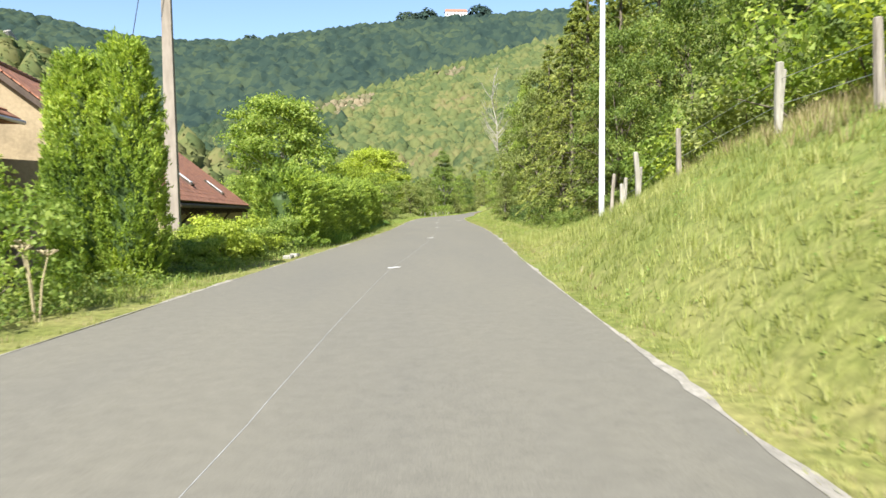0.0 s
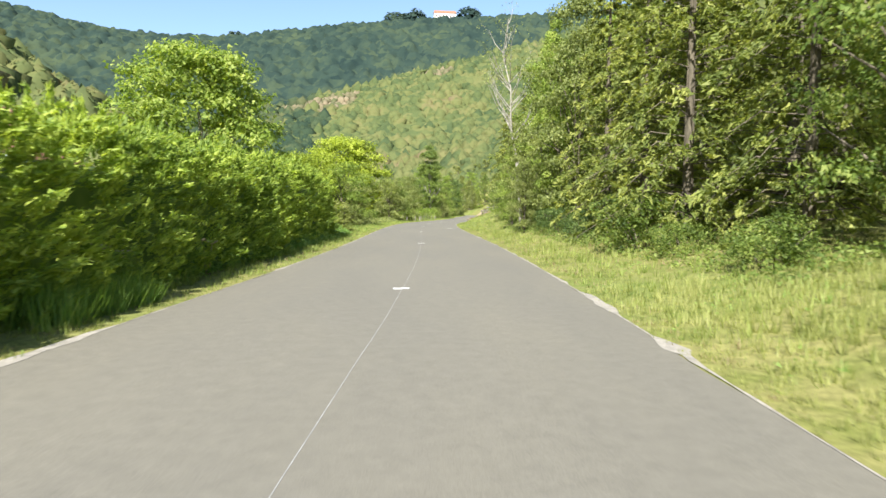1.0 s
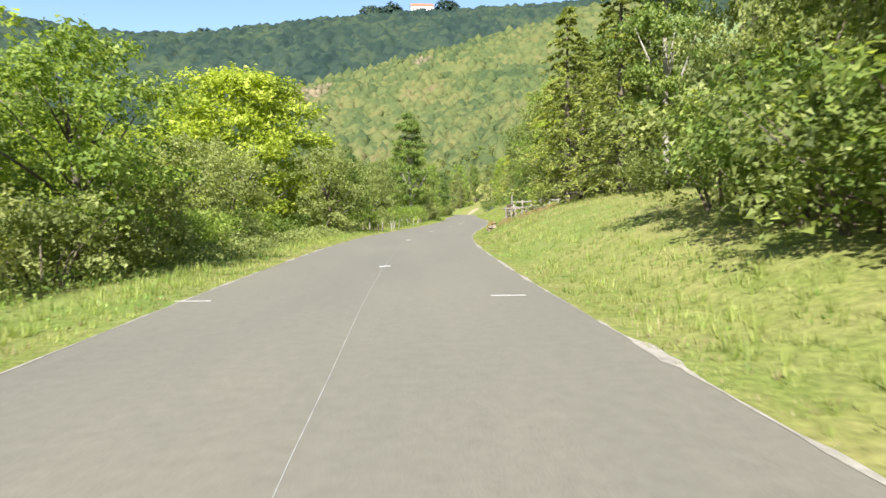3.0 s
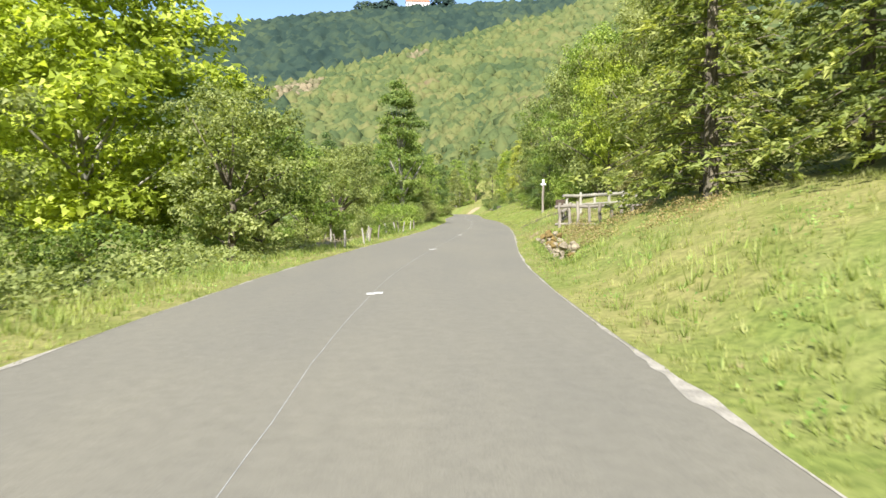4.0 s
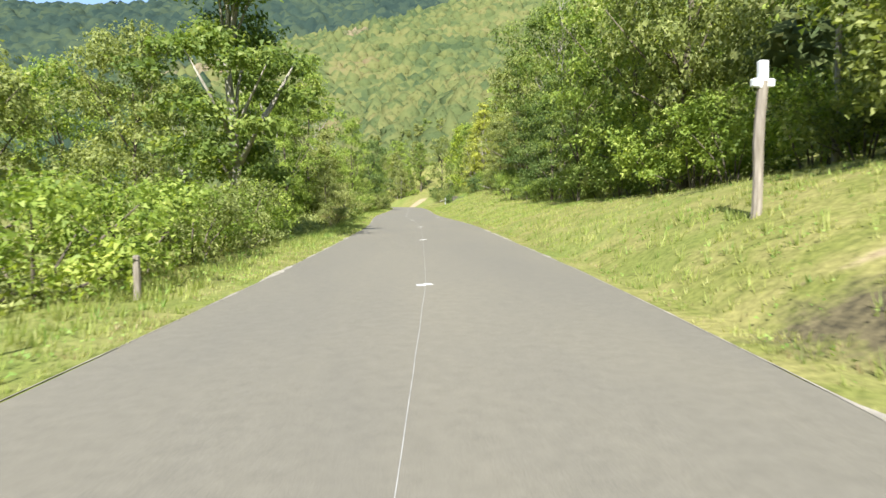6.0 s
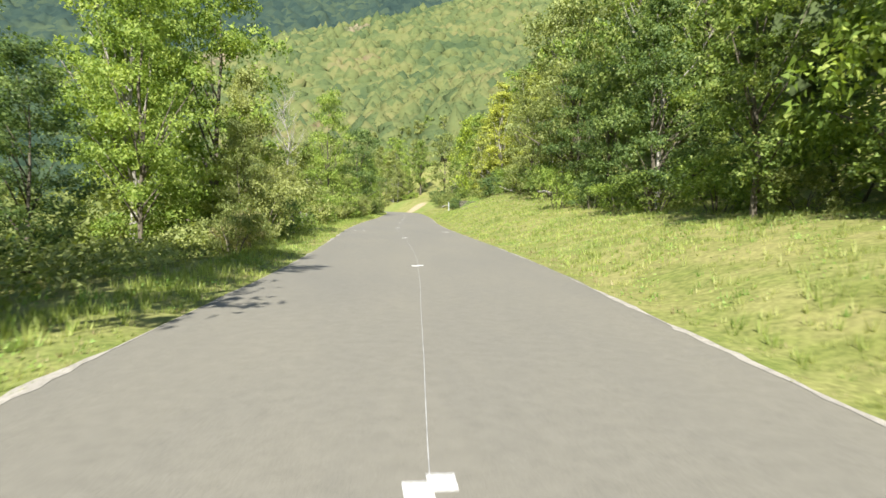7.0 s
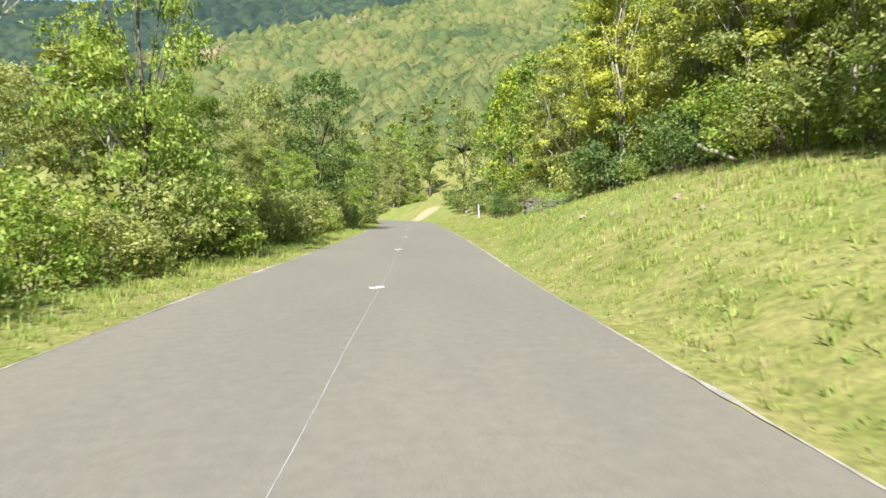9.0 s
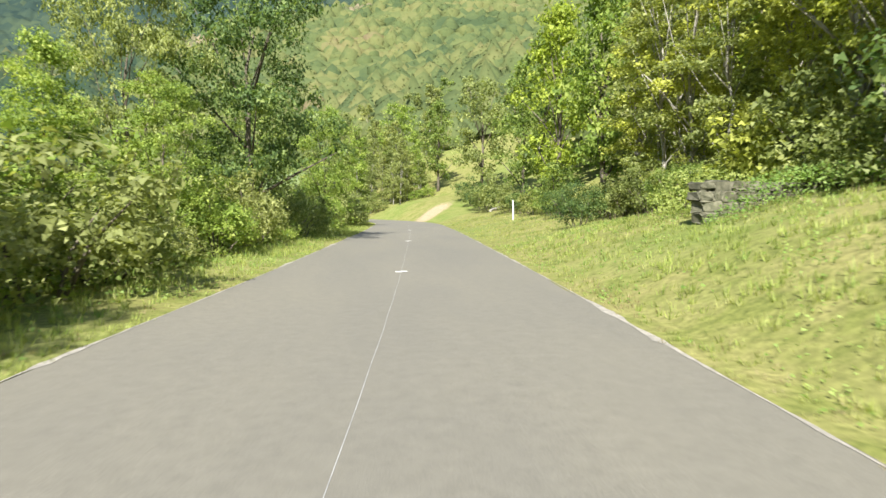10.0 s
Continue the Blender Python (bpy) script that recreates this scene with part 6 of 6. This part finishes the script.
clump_field("bank_forest", p, s * 1.15, WOODS_LIT, 10, "wooded slope above the road", 190, 0.15)
BEND = random.Random(61)
for i in range(46):
    x, y = BEND.uniform(-34, 40), BEND.uniform(252, 312)
    d = abs(x - float(centre(y)))
    if d < 7.5 or (x > float(centre(y)) and y < 262):
        continue
    plant(T_POLE[i % 2], x, y, BEND.uniform(7, 12), BEND.uniform(0.8, 1.25), BEND.choice([L_LIME, L_OLIVE, L_TAN, L_GREEN, L_OLIVE]), group="young wood beyond the bend")
for i in range(60):
    x, y = BEND.uniform(4, 19.0), BEND.uniform(254, 284)
    if x - float(centre(y)) < 4.2:
        continue
    plant(T_POLE[i % 2], x, y, BEND.uniform(5, 9), BEND.uniform(0.9, 1.3), BEND.choice([L_LIME, L_OLIVE, L_TAN, L_OLIVE]), group="young wood beyond the bend")
    if i % 2:
        plant(T_COPSE[i % 4 // 2], x + 0.8, y - 1.0, BEND.uniform(1.6, 3.0), 1.1, BEND.choice([L_OLIVE, L_TAN, L_LIME]), "thicket on the bank beyond the bend")


def ridge_things():
    """Trees on the skyline and the long building among them."""
    q = np.random.default_rng(31)
    xs = np.array([-349, -338, -356, -70, -60, -52, -44, -34, -26, -18, 62, 70, 78, 84], float)
    ys = np.full(len(xs), 1236.0)
    p = np.stack([xs, ys, height(xs, ys) + 11], -1)
    clump_field("skyline_trees", p, q.uniform(19, 25, len(xs)), WOODS_SHADED, 32, "trees on the skyline, shade painted into their green", 90, 0.26)
    x, y = 27.0, 1228.0
    z = ground_z(x, y) + 7.0
    ob = thing("hilltop_house", x, y, z, "long pale building with red roof on the ridge", "house", 4)
    bm = bmesh.new()
    box(bm, (40, 12, 30), Matrix.Translation((0, 0, 4)))
    part("wall", bm, BLIND, ob)
    bm = bmesh.new()
    v = [bm.verts.new(c) for c in ((-21, -7, 19), (21, -7, 19), (21, 7, 19), (-21, 7, 19), (-19, 0, 25), (19, 0, 25))]
    for f in ((0, 1, 5, 4), (2, 3, 4, 5), (1, 2, 5), (3, 0, 4), (3, 2, 1, 0)):
        bm.faces.new([v[i] for i in f])
    part("roof", bm, TILE, ob)
    for i in range(6):
        bm = bmesh.new()
        box(bm, (2.2, 0.5, 4.0), Matrix.Translation((-16 + i * 6.4, -6.1, 14)))
        part("window", bm, DARKWOOD, ob)


ridge_things()


# ---- grasses and weeds ----
def bare(x, y):
    """Where scorched or trodden ground lies open."""
    out = np.zeros(len(x), bool)
    for pts in BARE:
        for a, b in zip(pts, pts[1:]):
            d = np.array([b[0] - a[0], b[1] - a[1]])
            f = np.clip(((x - a[0]) * d[0] + (y - a[1]) * d[1]) / (d @ d), 0, 1)
            out |= np.hypot(x - a[0] - f * d[0], y - a[1] - f * d[1]) < 0.85 * (a[2] + f * (b[2] - a[2]))
    return out


def grass_field(name, n, y0, y1, side, u0, u1, h0, h1, wide, material, label, seed, bias=1.5, tuft=9):
    """Grass in tufts: blades that lean out of a common foot, taller in some patches than in others."""
    q = np.random.default_rng(seed)
    k = n // tuft
    y = y0 + (y1 - y0) * q.random(k)
    u = u0 + (u1 - u0) * q.random(k) ** bias
    x = centre(y) + np.where(side > 0, HALF_R + u, -HALF_L - u)
    patch = np.clip(0.5 + 0.5 * wavy(x * 1.3, y, 1.9, seed) + 0.25 * wavy(x * 3, y * 3, 1.7, seed + 3), 0, 1)
    keepers = (q.random(k) < 0.45 + 0.55 * patch) & ~(bare(x, y) & (q.random(k) < 0.75))
    x, y, u, patch = x[keepers], y[keepers], u[keepers], patch[keepers]
    k = len(y)
    spread = q.uniform(0.02, 0.10, (k, 1))
    a = q.uniform(0, 2 * math.pi, (k, tuft))
    far = spread * np.sqrt(q.random((k, tuft)))
    bx, by = (x[:, None] + np.cos(a) * far).ravel(), (y[:, None] + np.sin(a) * far).ravel()
    bu = np.repeat(u, tuft)
    bz = np.where(bu < 0.5, np.minimum(height(bx, by), -0.012), height(bx, by)) - 0.02
    m = k * tuft
    h = np.repeat((h0 + (h1 - h0) * (0.25 + 0.75 * patch) * q.uniform(0.5, 1.1, k)) * np.minimum(1.0, 0.40 + u * 0.6), tuft) * q.uniform(0.55, 1.15, m)
    a = (a + q.normal(0, 0.5, a.shape)).ravel()
    lean = q.uniform(0.12, 0.75, m) * h
    d = np.stack([np.cos(a), np.sin(a), np.zeros(m)], -1)
    e = np.stack([-np.sin(a), np.cos(a), np.zeros(m)], -1)
    b = np.stack([bx, by, bz], -1)
    w = (wide * q.uniform(0.7, 1.4, m))[:, None]
    tip = b + d * lean[:, None] + np.stack([np.zeros(m), np.zeros(m), h], -1)
    return tagged(leaves_ob(name, np.stack([b - e * w, b + e * w, tip], 1), material), label, "grass", kind="stuff")


grass_field("verge_grass", 105000, 0, 100, 1, 0.02, 6.5, 0.05, 0.20, 0.0060, L_GRASS, "dry yellow-green verge grass", 1)
grass_field("verge_grass", 100000, 95, 235, 1, 0.02, 9.0, 0.05, 0.20, 0.0080, L_GRASS, "dry yellow-green meadow grass on the bank", 2, 1.2)
grass_field("verge_grass", 50000, 2, 130, -1, 0.02, 3.2, 0.06, 0.22, 0.0065, L_GRASS, "dry yellow-green verge grass", 3)
grass_field("verge_grass", 36000, 110, 235, -1, 0.02, 3.6, 0.06, 0.22, 0.0080, L_GRASS, "dry yellow-green verge grass", 4)
grass_field("bank_grass", 42000, 1, 26, 1, 0.1, 5.5, 0.08, 0.34, 0.0055, L_GRASS, "tufted yellow-green grass on the steep bank", 11, 1.1)
grass_field("bank_grass", 66000, 134, 200, 1, 0.1, 9.0, 0.06, 0.22, 0.0095, L_TALL, "tufted green grass on the bank", 12, 1.0)
grass_field("dry_grass", 5000, 95.0, 102.0, 1, 0.3, 3.4, 0.06, 0.24, 0.006, L_STRAW, "dry straw-coloured grass by the railing", 13, 0.9)
grass_field("dry_grass", 6500, 91.0, 107.0, -1, 0.8, 5.0, 0.05, 0.20, 0.006, L_STRAW, "dry straw-coloured grass in the meadow", 14, 0.8)
grass_field("dry_grass", 12000, 2, 200, -1, 0.0, 0.5, 0.06, 0.22, 0.006, L_STRAW, "dry grass fringe along the asphalt", 15, 1.0)
grass_field("dry_grass", 12000, 2, 200, 1, 0.0, 0.6, 0.06, 0.22, 0.006, L_STRAW, "dry grass fringe along the asphalt", 16, 1.0)
grass_field("lush_grass", 2600, 22.4, 24.6, -1, 0.35, 1.1, 0.35, 0.75, 0.009, L_LUSH, "bright green clump of rank grass by the hedge", 25, 1.0)
grass_field("dry_grass", 1800, 28.0, 36.0, 1, 1.8, 4.2, 0.06, 0.20, 0.006, L_STRAW, "dry patch of grass under the trees", 26, 1.0)
grass_field("tall_grass", 24000, 44, 140, -1, 0.05, 1.6, 0.10, 0.30, 0.0075, L_TALL, "tall rank grass standing along the road edge", 21, 1.0)
grass_field("tall_grass", 24000, 130, 235, -1, 0.05, 1.6, 0.10, 0.30, 0.008, L_TALL, "tall rank grass standing along the road edge", 22, 1.0)
grass_field("tall_grass", 9000, 8, 46, -1, 0.05, 1.1, 0.12, 0.32, 0.007, L_TALL, "rank grass between the road and the hedge", 23, 1.0)
grass_field("tall_grass", 16000, 22, 130, 1, 0.15, 2.4, 0.10, 0.34, 0.0075, L_TALL, "tall rank grass standing along the road edge", 24, 1.0)
grass_field("lush_grass", 18000, 2, 230, -1, 0.4, 3.8, 0.08, 0.30, 0.008, L_LUSH, "lush green weeds along the verge", 5, 0.9)
grass_field("lush_grass", 14000, 20, 230, 1, 0.2, 5.5, 0.05, 0.18, 0.008, L_LUSH, "lush green weeds along the verge", 6, 1.0)
grass_field("dry_grass", 14000, 2, 23, 1, 2.8, 6.2, 0.14, 0.48, 0.006, L_STRAW, "tall dry straw-coloured grass on the bank", 7, 0.6)
grass_field("dry_grass", 7000, 158, 200, 1, 3.5, 9.0, 0.10, 0.34, 0.007, L_STRAW, "tall dry straw-coloured grass on the bank", 8, 0.8)


def weeds(name, n, y0, y1, side, u0, u1, material, seed, label, leaf=0.12, tall=0.8, thin=0.0):
    """Knee-high broad-leaved weeds in drifts."""
    q = np.random.default_rng(seed)
    y = q.uniform(y0, y1, n)
    u = q.uniform(u0, u1, n)
    x = centre(y) + (HALF_R + u if side > 0 else -HALF_L - u)
    h = tall * (0.35 + 0.65 * np.clip(0.5 + 0.7 * wavy(x * 1.2, y, 1.6, seed), 0, 1)) * np.minimum(1, 0.3 + (u - u0))
    drift = wavy(x * 2.2, y * 1.7, 1.1, seed + 7) + q.normal(0, 0.15, n) > thin if thin else np.ones(n, bool)
    x, y, h = x[drift], y[drift], h[drift]
    n = len(x)
    p = np.stack([x, y, height(x, y) + h * np.sqrt(q.random(n))], -1)
    nn = q.normal(0, 0.6, (n, 3)) + np.array([0, -0.2, 0.8])
    return tagged(leaves_ob(name, leaves_at(p, nn, leaf, q, 0.55), material), label, "weeds", kind="stuff")


weeds("verge_weeds", 20000, 19, 50, -1, 0.9, 1.9, L_LUSH, 1, "tangled green weeds at the foot of the hedge", 0.075, 0.55)
weeds("verge_weeds", 9000, 46, 70, -1, 1.8, 6.0, L_GREEN, 2, "tangled weeds on the slope below the verge", 0.065, 0.4)
weeds("verge_weeds", 12000, 68, 93, -1, 1.4, 5.0, L_OLIVE, 12, "tangled weeds under the orchard trees", 0.09, 0.7)
weeds("verge_weeds", 18000, 103, 150, -1, 2.0, 4.5, L_OLIVE, 3, "tangled weeds behind the leaning posts", 0.11, 0.9)
weeds("verge_weeds", 18000, 150, 235, -1, 1.6, 4.5, L_GREEN, 4, "tangled weeds along the verge", 0.11, 0.8)
weeds("verge_weeds", 11000, 4, 19, -1, 0.7, 2.2, L_GREEN, 5, "tangled weeds in front of the garden", 0.055, 0.42)
weeds("bank_weeds", 11000, 24, 57, 1, 2.2, 4.2, L_GREEN, 6, "low weeds under the roadside shrubs", 0.07, 0.5)
weeds("wall_weeds", 9000, 189.9, 193.5, 1, 3.4, 9.5, L_TALL, 8, "tall grass and weeds over the old stone wall", 0.075, 1.2)
weeds("wall_weeds", 3500, 187.9, 189.5, 1, 3.0, 9.5, L_LUSH, 18, "weeds at the foot of the old stone wall", 0.06, 0.65)
weeds("bank_herbs", 42000, 130, 200, 1, 0.15, 7.0, L_LUSH, 31, "low leafy herbs in drifts on the grass bank", 0.040, 0.18, 0.22)
weeds("bank_herbs", 16000, 60, 118, 1, 0.15, 4.5, L_LUSH, 32, "low leafy herbs in drifts on the verge", 0.042, 0.18, 0.30)
weeds("bank_herbs", 12000, 2, 34, 1, 0.2, 5.0, L_LUSH, 33, "low leafy herbs in drifts on the steep bank", 0.036, 0.16, 0.35)
weeds("verge_herbs", 22000, 44, 200, -1, 0.15, 1.8, L_LUSH, 34, "low leafy herbs in drifts on the verge", 0.042, 0.22, 0.25)
weeds("dry_bracken", 3600, 85.2, 92.2, 1, 1.0, 2.0, L_BRACKEN, 27, "brown dead bracken behind the tumbled stones", 0.042, 0.40)
weeds("dry_bracken", 5000, 82.5, 90.5, 1, 2.0, 4.2, L_BRACKEN, 28, "tan dead bracken on the bank", 0.045, 0.34, 0.1)
weeds("bank_weeds", 2600, 84, 94, 1, 0.5, 1.3, L_GREEN, 7, "green weeds around the tumbled stones", 0.05, 0.3)


def dead_umbel(x, y, h, seed):
    g = random.Random(seed)
    z = ground_z(x, y)
    ob = thing("dried_hogweed", x, y, z, "dried brown hogweed stalks with flat seed heads", "plant", group="dried hogweed")
    for i in range(3):
        a, b = g.uniform(-0.25, 0.25), g.uniform(-0.2, 0.2)
        top = Vector((a, b, h * g.uniform(0.8, 1.0)))
        bm = bmesh.new()
        tube(bm, [(a * 0.1, b * 0.1, -0.1), (a * 0.5, b * 0.5, h * 0.5), top], [0.014, 0.011, 0.007], 5)
        st = part("stalk", bm, STRAW, ob)
        bm = bmesh.new()
        for k in range(9):
            t = k * 0.7
            tube(bm, [top, top + Vector((math.cos(t) * 0.10, math.sin(t) * 0.10, 0.07))], [0.004, 0.012], 4)
        part("seed_head", bm, STRAW, st)


dead_umbel(-4.35, 7.0, 0.85, 1)
dead_umbel(-4.2, 24.5, 0.7, 2)
dead_umbel(-4.0, 28.0, 0.65, 3)

# the patterns themselves are not part of the place
for ob in PATTERNS:
    for o in (*ob.children_recursive, ob):
        bpy.data.objects.remove(o)
